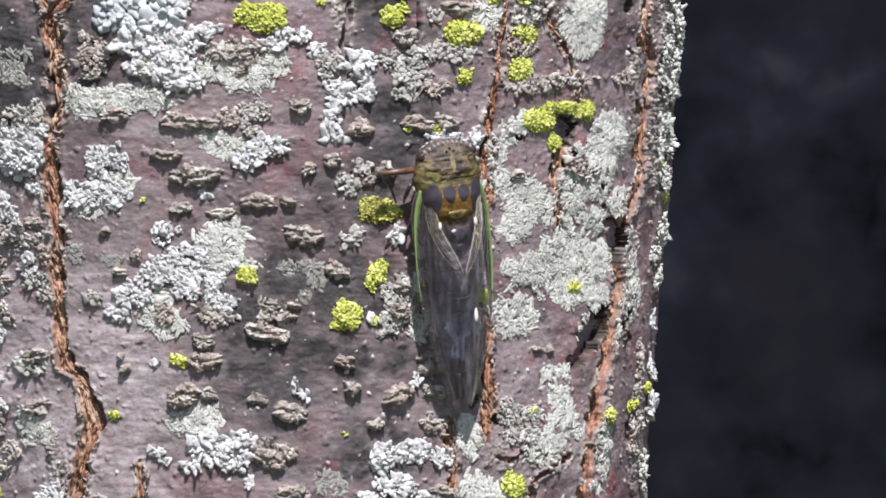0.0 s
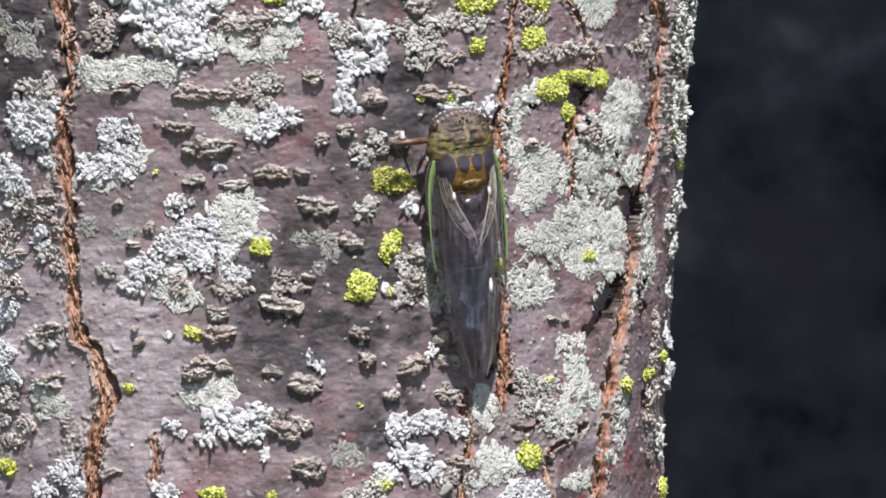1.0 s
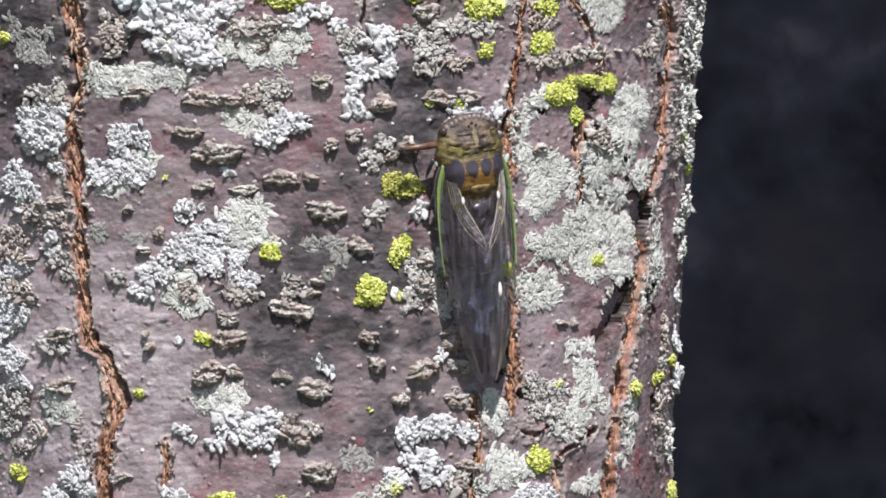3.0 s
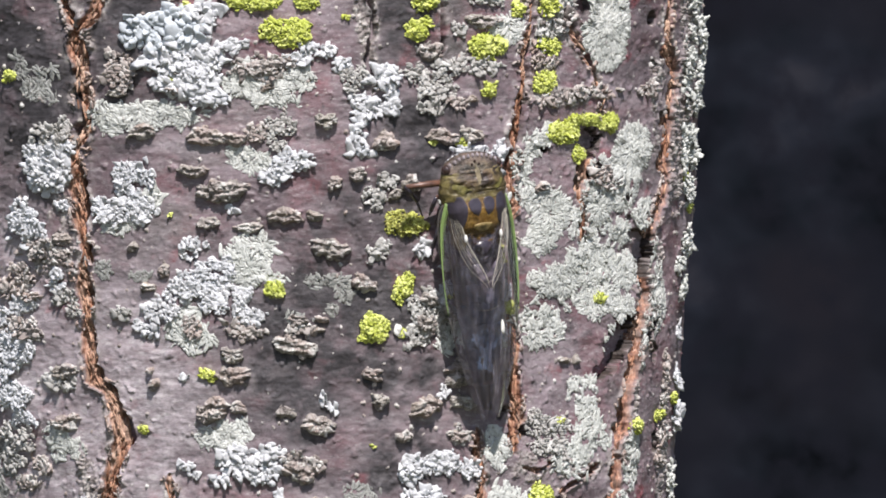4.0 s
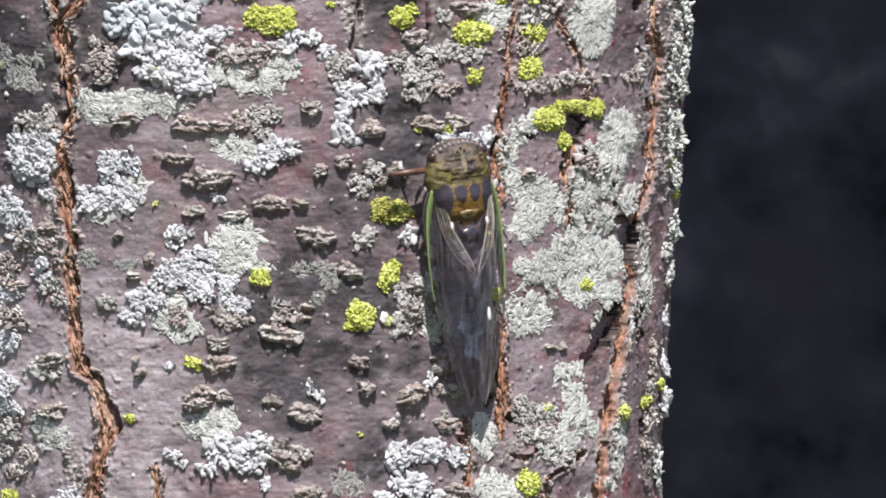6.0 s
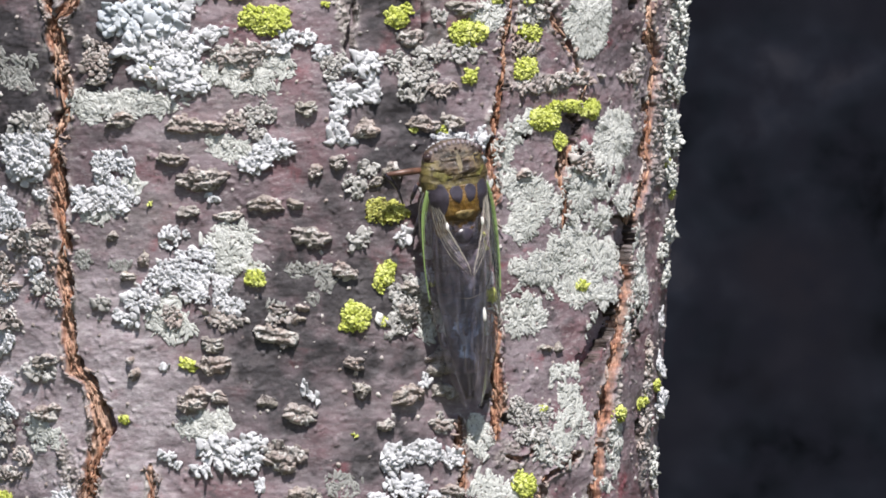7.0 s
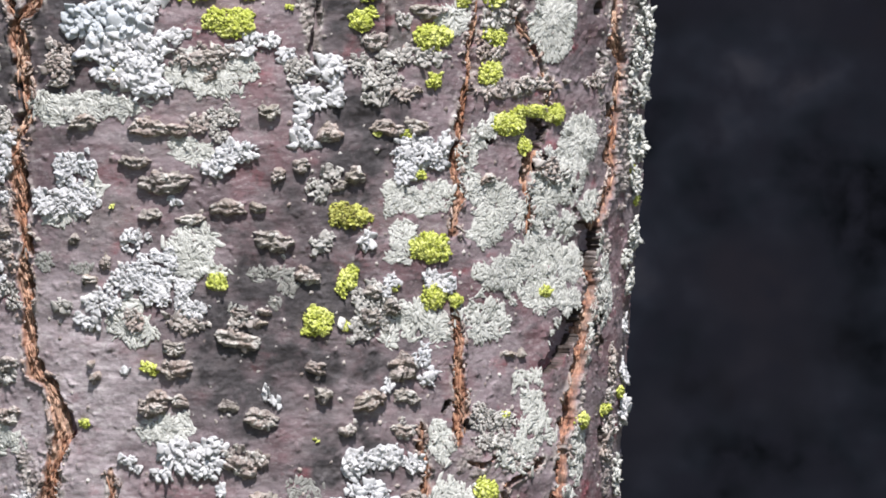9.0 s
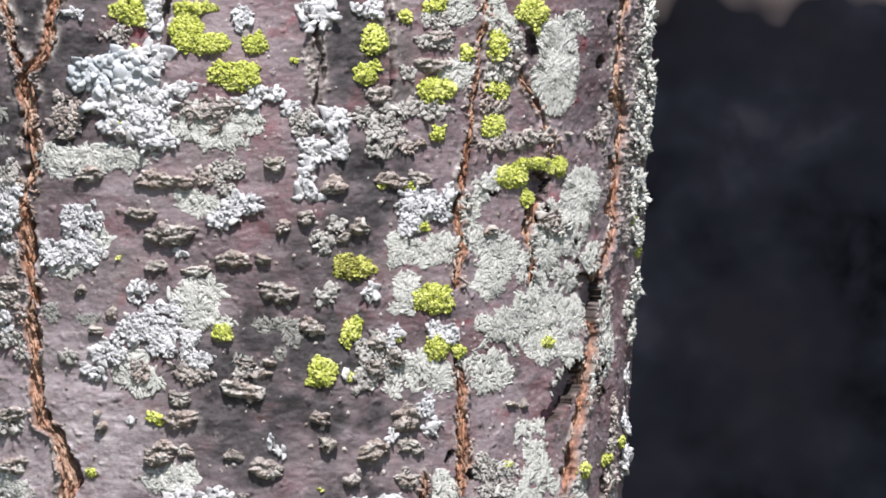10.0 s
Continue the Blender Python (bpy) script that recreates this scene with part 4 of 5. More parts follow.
# grey-green crusts
lichen("pale", 157, (312, 445, 20, 9))
lichen("crust", 244, (175, 425, 20, 18), (112, 474, 34, 12))
lichen("crust", 201, (112, 285, 46, 28), (180, 280, 60, 24), (240, 282, 30, 16))
lichen("crust", 202, (372, 228, 66, 28), (440, 212, 30, 24), (342, 200, 24, 20), (400, 250, 30, 18))
lichen("crust", 203, (345, 540, 46, 48), (385, 565, 34, 14), (370, 510, 26, 20))
lichen("crust", 204, (240, 655, 36, 38, -30), (255, 680, 30, 22))
lichen("grey", 205, (5, 318, 36, 26), (25, 300, 14, 14))
lichen("grey", 206, (18, 748, 28, 18))
lichen("crust", 207, (22, 870, 36, 24), (0, 850, 20, 20))
lichen("crust", 208, (350, 360, 38, 22), (325, 345, 20, 12))
lichen("grey", 209, (680, 230, 34, 30), (672, 268, 24, 12), (640, 210, 24, 14))
lichen("crust", 210, (748, 450, 52, 24), (702, 440, 18, 34), (718, 512, 22, 34), (712, 545, 22, 14), (782, 430, 24, 20))
lichen("crust", 211, (742, 658, 46, 36), (790, 672, 24, 30), (700, 680, 18, 22))
lichen("thin", 212, (512, 590, 18, 30), (495, 625, 10, 12))
lichen("thin", 213, (438, 642, 22, 16))
lichen("crust", 214, (306, 852, 48, 26), (330, 835, 22, 14))
lichen("crust", 215, (864, 328, 38, 20, 35), (834, 372, 20, 36), (840, 420, 22, 30), (884, 455, 42, 46), (870, 500, 30, 26))
lichen("crust", 216, (960, 545, 62, 36), (900, 575, 46, 36), (968, 610, 50, 32), (1012, 560, 34, 34), (860, 570, 22, 18), (1010, 630, 22, 26))
lichen("crust", 217, (972, 420, 30, 62), (1012, 400, 34, 54), (960, 480, 40, 44), (1050, 460, 20, 28), (1000, 490, 36, 26))
lichen("fan", 218, (1032, 345, 32, 48, 10), (1045, 320, 18, 20))
lichen("fan", 219, (985, 120, 42, 84))
lichen("crust", 243, (978, 58, 30, 24))
lichen("crust", 220, (884, 34, 26, 36))
lichen("crust", 221, (806, 130, 28, 26), (812, 20, 26, 26), (770, 30, 22, 14))
lichen("grey", 222, (760, 195, 48, 14), (725, 190, 20, 14))
lichen("crust", 223, (872, 660, 40, 36), (845, 640, 24, 26))
lichen("crust", 224, (938, 768, 26, 30), (945, 820, 26, 44), (925, 870, 28, 22))
lichen("crust", 225, (790, 875, 26, 34), (784, 850, 14, 22))
lichen("crust", 226, (915, 898, 32, 24))
lichen("crust", 227, (800, 975, 42, 40), (840, 965, 30, 22), (770, 1000, 22, 26))
lichen("crust", 228, (1060, 520, 18, 26))
lichen("crust", 229, (1072, 600, 14, 52), (1060, 640, 14, 30))
lichen("crust", 230, (1036, 690, 14, 50))
lichen("crust", 231, (1024, 870, 15, 44), (1016, 920, 14, 26))
lichen("grey", 232, (535, 212, 22, 20), (528, 236, 12, 10))
lichen("thin", 233, (90, 555, 16, 16), (155, 565, 18, 10))
lichen("thin", 234, (-30, 230, 26, 22), (-12, 246, 18, 14))
lichen("thin", 235, (-8, 200, 18, 14), (-55, 195, 14, 22))
lichen("edge", 236, (1132, 90, 7, 90), (1124, 200, 7, 60))
lichen("edge", 237, (1118, 350, 7, 60))
lichen("scab", 238, (1080, 760, 8, 60), (1076, 860, 9, 44))
lichen("thin", 239, (545, 955, 40, 24))
lichen("crust", 240, (1000, 960, 24, 14), (985, 990, 14, 24), (945, 1000, 26, 18))
lichen("grey", 241, (880, 130, 26, 18), (910, 75, 16, 22))
lichen("crust", 242, (965, 850, 18, 26), (990, 680, 14, 24))

# crumbly grey-brown lichens
lichen("grey", 301, (668, 628, 34, 38), (644, 668, 28, 26), (690, 660, 18, 20))
lichen("grey", 302, (575, 520, 22, 19))
lichen("thin", 303, (470, 572, 26, 13))
lichen("scab", 304, (366, 310, 18, 15))
lichen("grey", 305, (410, 300, 30, 18), (402, 330, 20, 14))
lichen("scab", 306, (208, 60, 28, 13))
lichen("scab", 307, (670, 165, 22, 14))
lichen("scab", 308, (945, 242, 46, 14))
lichen("grey", 309, (780, 40, 28, 14), (775, 76, 34, 12))
lichen("scab", 310, (122, 205, 26, 30), (115, 178, 14, 12))
lichen("scab", 311, (375, 195, 48, 20))
lichen("grey", 312, (876, 832, 42, 18), (850, 815, 14, 14))
lichen("grey", 313, (872, 870, 30, 18))
lichen("scab", 314, (-10, 520, 46, 22), (-60, 560, 26, 22))
lichen("grey", 315, (595, 400, 22, 18), (570, 425, 18, 18))
lichen("scab", 316, (670, 660, 16, 14))
lichen("scab", 317, (900, 110, 30, 26), (880, 190, 22, 14))
lichen("scab", 318, (1060, 235, 14, 16))
lichen("scab", 319, (975, 385, 24, 12), (985, 405, 20, 8))
lichen("scab", 320, (345, 660, 34, 14))
lichen("scab", 321, (440, 905, 36, 24))
lichen("grey", 322, (720, 848, 20, 14))
lichen("grey", 323, (20, 600, 22, 14), (40, 625, 14, 12))
lichen("scab", 324, (250, 655, 14, 18))
lichen("grey", 325, (700, 195, 24, 10), (722, 130, 16, 10))
lichen("grey", 326, (130, 630, 18, 14))
lichen("scab", 327, (722, 260, 22, 9))
lichen("scab", 328, (880, 260, 20, 10))
lichen("grey", 329, (596, 1010, 30, 20), (560, 1025, 20, 12))
lichen("scab", 330, (430, 660, 30, 12))
lichen("scab", 331, (720, 1000, 24, 18))

# yellow-green lichens
lichen("yellow", 401, (228, 18, 32, 25), (245, 35, 22, 14))
lichen("yellow", 402, (330, 55, 28, 36), (368, 78, 34, 18), (345, 14, 34, 12))
lichen("yellow", 403, (450, 78, 21, 19))
lichen("yellow", 404, (416, 134, 42, 26))
lichen("yellow", 405, (662, 72, 22, 28), (646, 132, 20, 20), (665, 115, 10, 14))
lichen("yellow", 406, (716, 28, 12, 12))
lichen("yellow", 407, (770, 10, 18, 14))
lichen("yellow", 408, (768, 158, 33, 22))
lichen("yellow", 409, (776, 237, 14, 14))
lichen("yellow", 410, (880, 82, 23, 30))
lichen("yellow", 411, (826, 95, 12, 14))
lichen("yellow", 412, (886, 160, 22, 17))
lichen("yellow", 413, (873, 222, 22, 19))
lichen("yellow", 414, (908, 312, 32, 22), (936, 348, 12, 18), (930, 290, 12, 10))
lichen("yellow", 415, (958, 290, 20, 12), (990, 294, 16, 17))
lichen("yellow", 416, (946, 22, 28, 26), (950, 58, 10, 14))
lichen("faded", 417, (626, 474, 38, 22), (610, 462, 20, 14))
lichen("yellow", 418, (622, 584, 15, 32, -28))
lichen("yellow", 419, (570, 658, 28, 27), (556, 676, 20, 12))
lichen("yellow", 420, (394, 590, 17, 16))
lichen("yellow", 421, (768, 528, 35, 28))
lichen("yellow", 422, (776, 615, 24, 24), (812, 620, 12, 14))
lichen("yellow", 423, (968, 605, 8, 10))
lichen("yellow", 424, (276, 740, 17, 12))
lichen("yellow", 425, (1028, 832, 12, 15))
lichen("yellow", 426, (860, 955, 21, 24))
lichen("yellow", 427, (610, 1003, 20, 15))
lichen("yellow", 428, (306, 1023, 28, 12))
lichen("yellow", 429, (410, 1024, 11, 8))
lichen("yellow", 430, (1097, 1013, 8, 22))
lichen("yellow", 431, (-52, 973, 18, 15))
lichen("yellow", 432, (210, 455, 5, 5))
lichen("yellow", 433, (521, 108, 6, 5))
lichen("yellow", 434, (162, 838, 9, 11))
lichen("yellow", 435, (568, 867, 6, 4))
lichen("yellow", 436, (1118, 392, 7, 10))
lichen("yellow", 437, (1124, 445, 6, 10))
lichen("yellow", 438, (1098, 782, 7, 9))
lichen("yellow", 439, (238, 96, 11, 17))
lichen("yellow", 440, (208, 222, 13, 11))
lichen("yellow", 441, (746, 402, 15, 10))
lichen("yellow", 442, (724, 330, 10, 8))
lichen("yellow", 443, (895, 826, 10, 8))
lichen("yellow", 444, (706, 598, 6, 7))
lichen("yellow", 445, (618, 668, 8, 8))
lichen("yellow", 446, (-75, 210, 14, 10))
lichen("yellow", 447, (1072, 812, 7, 10))
lichen("yellow", 448, (676, 326, 8, 8))

# lenticels
lenticel(158, 310, 42, 24, 1)
lenticel(272, 320, 62, 30, 2)
lenticel(322, 322, 42, 24, 3)
lenticel(250, 378, 56, 22, 4, 1.2)
lenticel(302, 412, 92, 36, 5, 1.1)
lenticel(276, 472, 42, 18, 6)
lenticel(348, 481, 48, 16, 7)
lenticel(412, 461, 66, 28, 8)
lenticel(465, 460, 24, 20, 9, 1.2, 0.5)
lenticel(494, 515, 70, 32, 10)
lenticel(486, 290, 34, 26, 11, 1.2)
lenticel(500, 402, 30, 24, 12, 1.2, 0.6)
lenticel(541, 386, 24, 24, 13, 1.2, 0.6)
lenticel(590, 330, 44, 34, 14, 1.1, 0.2)
lenticel(692, 320, 56, 24, 15)
lenticel(746, 316, 38, 24, 16)
lenticel(764, 112, 64, 24, 17, 0.9, 1.3)
lenticel(778, 62, 54, 20, 18)
lenticel(372, 196, 74, 24, 19)
lenticel(636, 405, 34, 28, 20, 1.2)
lenticel(552, 580, 46, 36, 21, 1.1, 0.4)
lenticel(430, 692, 88, 30, 22, 1.05)
lenticel(318, 704, 34, 28, 23, 1.3, 0.6)
lenticel(322, 738, 64, 32, 24)
lenticel(282, 802, 58, 40, 25, 1.2)
lenticel(328, 800, 32, 20, 26)
lenticel(412, 808, 34, 22, 27, 1.0, 0.4)
lenticel(470, 830, 62, 34, 28, 1.0, 1.3)
lenticel(566, 740, 34, 26, 29, 1.1, 0.5)
lenticel(581, 786, 30, 30, 30, 1.3, 0.3)
lenticel(622, 850, 28, 26, 31, 1.3, 0.3)
lenticel(662, 800, 58, 34, 32, 1.2)
lenticel(722, 742, 52, 46, 33, 1.1)
lenticel(728, 792, 54, 22, 34)
lenticel(720, 849, 38, 22, 35, 1.0, 0.5)
lenticel(175, 730, 16, 16, 36, 1.2, 0.2)
lenticel(181, 757, 20, 22, 37, 1.3, 0.2)
lenticel(145, 514, 24, 16, 38, 1.1, 0.3)
lenticel(198, 555, 16, 32, 39, 0.9, 0.3)
lenticel(170, 585, 28, 18, 40)
lenticel(437, 912, 62, 34, 41, 1.1)
lenticel(480, 975, 66, 38, 42, 1.1, 1.3)
lenticel(26, 822, 54, 28, 43, 0.8)
lenticel(26, 735, 52, 26, 44, 0.9)
lenticel(930, 716, 14, 16, 45, 1.2, 0.3)
lenticel(475, 664, 24, 14, 46, 1.0, 0.4)
lenticel(475, 642, 22, 14, 47, 1.0, 0.4)
lenticel(436, 642, 30, 16, 48)
lenticel(670, 165, 36, 26, 49)
lenticel(380, 232, 30, 12, 50)
lenticel(116, 240, 32, 14, 51)
lenticel(215, 235, 40, 16, 52, 1.2)
lenticel(700, 635, 34, 26, 53, 1.2)
lenticel(668, 606, 30, 26, 54, 1.2)
lenticel(660, 648, 36, 28, 55, 1.2)
lenticel(975, 388, 42, 18, 56)
lenticel(870, 410, 34, 16, 57)
lenticel(610, 420, 26, 16, 58)
lenticel(740, 965, 44, 22, 59)
lenticel(905, 715, 26, 10, 60)
lenticel(20, 500, 40, 18, 61)
lenticel(-40, 600, 40, 20, 62)
lenticel(130, 985, 34, 18, 63)
lenticel(745, 255, 26, 12, 64)
lenticel(1008, 240, 12, 10, 65)
lenticel(235, 210, 30, 12, 66)


# ---------------------------------------------------------------- the cicada: y towards its head, z away from the bark, in millimetres
OLIVE = two_tone("cicada_olive", (0.064, 0.048, 0.019), (0.185, 0.152, 0.054), (0.028, 0.018, 0.013), (0.135, 0.090, 0.052), 0, 3.4, 4.6, 2.6, 260, 0.28)
HEAD = two_tone("cicada_head", (0.034, 0.023, 0.019), (0.115, 0.080, 0.060), (0.034, 0.027, 0.020), (0.135, 0.105, 0.065), 0, 5.0, 3.5, 1.2, 360)
TAN = two_tone("cicada_tan", (0.095, 0.055, 0.020), (0.19, 0.112, 0.036), (0.135, 0.070, 0.013), (0.26, 0.150, 0.028), 0, -3.5, 3.5, 3.0, 400, 0.3)
DARK = plain("cicada_dark", (0.036, 0.030, 0.042), 0.30, 0.6, 0.5, 500, 0.3)
BELLY = two_tone("cicada_abdomen", (0.062, 0.050, 0.060), (0.185, 0.155, 0.190), (0.075, 0.086, 0.125), (0.23, 0.265, 0.36), 0, -25.0, 5.0, 7.5, 260, 0.35)
BLOOM = plain("cicada_bloom", (0.27, 0.33, 0.47), 0.7, 0.3, 0.85, 330)
EYE = plain("cicada_eye", (0.034, 0.020, 0.018), 0.12, 0.6, 0.3, 900, 0.05)
LEG = plain("cicada_leg", (0.105, 0.052, 0.036), 0.4, 0.5, 0.6, 500)
COSTA = plain("wing_costa_green", (0.19, 0.27, 0.095), 0.4, 0.4, 0.3, 300)
VEIN = plain("wing_vein", (0.075, 0.068, 0.062), 0.35, 0.5, 0.4, 300)
PALEVEIN = plain("wing_vein_pale", (0.42, 0.385, 0.32), 0.3, 0.5, 0.3, 300)
CREST = plain("cicada_crest", (0.27, 0.195, 0.085), 0.10, 1.0, 0.75, 700, 1.0)
RIDGE = plain("cicada_ridge", (0.22, 0.19, 0.20), 0.10, 0.9, 0.4, 700, 0.2)
PATCH = shell("cicada_patch", (0.10, 0.087, 0.026), (0.23, 0.21, 0.060), 420)
WHITE = plain("cicada_white", (0.72, 0.70, 0.66), 0.5, 0.4, 0.1, 500)
WING = make_wing()


def curve_at(keys, y):
    """Smooth value between keys (y, value...), y falling."""
    ks = sorted(keys)
    ys = [k[0] for k in ks]
    out = []
    for n in range(1, len(ks[0])):
        vs = [k[n] for k in ks]
        i = max(0, min(len(ys) - 2, int(np.searchsorted(ys, y)) - 1))
        t = min(1, max(0, (y - ys[i]) / (ys[i + 1] - ys[i])))
        t = t * t * (3 - 2 * t) * 0.5 + t * 0.5
        out.append(vs[i] + (vs[i + 1] - vs[i]) * t)
    return out


# y, half width, underside, back
FORM = [(7.5, 1.6, 2.9, 4.0), (7.0, 3.4, 2.3, 4.7), (6.2, 4.7, 1.9, 5.3), (5.1, 5.6, 1.6, 5.8), (4.0, 5.7, 1.4, 6.2), (2.6, 5.9, 1.2, 6.6), (0.9, 6.45, 1.1, 6.7), (-0.3, 6.1, 1.1, 6.9), (-2.5, 6.0, 1.0, 7.3), (-5.0, 5.3, 1.0, 6.9), (-7.0, 4.4, 0.9, 5.9),
        (-9.0, 4.6, 0.8, 5.5), (-14.0, 5.0, 0.7, 5.5), (-21.0, 4.5, 0.7, 4.9), (-28.0, 3.5, 0.7, 3.9), (-34.5, 2.3, 0.8, 2.8), (-39.5, 0.9, 1.0, 1.6)]


def back_height(x, y):
    w, lo, hi = curve_at(FORM, y)
    mid = lo + 0.36 * (hi - lo)
    return mid + (hi - mid) * max(0.0, 1 - abs(x / w) ** 2.3) ** (1 / 2.3)


def body_length(y_from, y_to, rings, puff=0.0, grow=0.0, lumps=0.0):
    """A stretch of the body as a closed tube; puff rounds it out in the middle like one segment."""
    bm = bmesh.new()
    loops = []
    n = 64
    for r in range(rings + 1):
        t = r / rings
        y = y_from + (y_to - y_from) * t
        w, lo, hi = curve_at(FORM, y)
        k = 1 + puff * (4 * t * (1 - t)) - puff * 0.5 + grow
        mid = lo + 0.36 * (hi - lo)
        ring = []
        for i in range(n):
            a = 2 * math.pi * i / n
            c, s = math.cos(a), math.sin(a)
            px = math.copysign(abs(c) ** (2 / 2.3), c) * w * k
            pz = mid + math.copysign(abs(s) ** (2 / 2.3), s) * ((hi - mid) if s > 0 else (mid - lo)) * k
            if lumps:
                # worn dents and swellings of the plate
                pz += lumps * float(fbm(np.array(px / 1.3), np.array(y / 1.1), 61, 3)) * max(0.0, s) * min(1.0, 6 * t, 6 * (1 - t))
            ring.append(bm.verts.new((px * MM, y * MM, pz * MM)))
        loops.append(ring)
    for a, b in zip(loops[:-1], loops[1:]):
        for i in range(n):
            bm.faces.new((a[i], a[(i + 1) % n], b[(i + 1) % n], b[i]))
    bm.faces.new(loops[0][::-1])
    bm.faces.new(loops[-1])
    bmesh.ops.recalc_face_normals(bm, faces=bm.faces)
    return bm


def mark(cx, cy, rx, ry, turn=0.0, proud=0.12, taper=0.0, ragged=0.0):
    """A patch of colour that follows the back."""
    bm = bmesh.new()
    rings, n, last = [], 32, 13
    for r in range(1, last + 1):
        ring = []
        for i in range(n):
            a = 2 * math.pi * i / n
            u, v = rx * r / last * math.cos(a), ry * r / last * math.sin(a)
            u *= 1 + taper * (v / ry)
            if ragged:
                k = 1 + ragged * float(fbm(np.array(2.2 * math.cos(a) + cx), np.array(2.2 * math.sin(a) + cy), 71, 3))
                u, v = u * k, v * k
            x = cx + u * math.cos(turn) - v * math.sin(turn)
            y = cy + u * math.sin(turn) + v * math.cos(turn)
            w = 0.96 * curve_at(FORM, y)[0]
            x = max(-w, min(w, x))
            z = back_height(x, y) + (proud if r < last else -0.05)
            ring.append(bm.verts.new((x * MM, y * MM, z * MM)))
        rings.append(ring)
    for a, b in zip(rings[:-1], rings[1:]):
        for i in range(n):
            bm.faces.new((a[i], a[(i + 1) % n], b[(i + 1) % n], b[i]))
    bm.faces.new(rings[0])
    bmesh.ops.recalc_face_normals(bm, faces=bm.faces)
    return bm


def ball(cx, cy, cz, rx, ry, rz, u=20, v=12):
    bm = bmesh.new()
    bmesh.ops.create_uvsphere(bm, u_segments=u, v_segments=v, radius=1)
    for p in bm.verts:
        p.co = ((cx + p.co.x * rx) * MM, (cy + p.co.y * ry) * MM, (cz + p.co.z * rz) * MM)
    return bm


def tube(points, radii, n=8):
    """A round tapering tube through the points."""
    bm = bmesh.new()
    pts = [Vector(p) * MM for p in points]
    loops = []
    for i, p in enumerate(pts):
        d = (pts[min(i + 1, len(pts) - 1)] - pts[max(i - 1, 0)]).normalized()
        q = d.to_track_quat("Z", "Y")
        r = radii[i] * MM
        loops.append([bm.verts.new(p + q @ Vector((r * math.cos(2 * math.pi * k / n), r * math.sin(2 * math.pi * k / n), 0))) for k in range(n)])
    for a, b in zip(loops[:-1], loops[1:]):
        for k in range(n):
            bm.faces.new((a[k], a[(k + 1) % n], b[(k + 1) % n], b[k]))
    bm.faces.new(loops[0][::-1])
    bm.faces.new(loops[-1])
    return bm


OUTER = [(5.7, -0.6, 4.4), (6.9, -5, 3.6), (7.3, -12, 3.4), (7.0, -20, 3.2), (5.7, -28, 3.0), (3.9, -35, 2.7), (2.2, -39.5, 2.5), (1.3, -41, 2.5)]
INNER = [(4.4, -2.6, 5.9), (3.2, -8, 6.3), (1.7, -11.8, 6.9), (0.15, -16.0, 7.0), (-0.6, -24, 6.0), (-0.7, -31, 4.5), (-0.2, -37, 3.3), (0.9, -41, 2.5)]


def smooth_line(keys, t):
    """A point a share t along a smooth line through the keys."""
    f = t * (len(keys) - 1)
    i = min(len(keys) - 2, int(f))
    u = f - i
    p = [Vector(keys[max(0, min(len(keys) - 1, i + k))]) for k in (-1, 0, 1, 2)]
    return 0.5 * (2 * p[1] + (p[2] - p[0]) * u + (2 * p[0] - 5 * p[1] + 4 * p[2] - p[3]) * u * u + (3 * p[1] - p[0] - 3 * p[2] + p[3]) * u ** 3)


def wing_point(t, k, side, shrink=1.0, lower=0.0):
    a, b = smooth_line(OUTER, t), smooth_line(INNER, t)
    p = a.lerp(b, k)
    p.z += 0.35 * math.sin(math.pi * k) + 0.10 * math.sin(9 * k + 14 * t) - lower
    p.y = -0.6 + (p.y + 0.6) * shrink
    p.z += 0.12 * side
    p.x = p.x * side + 0.2 * math.sin(math.pi * min(1.0, 1.15 * t))
    return p


HINGE = Vector((4.6, -1.2, 5.0))


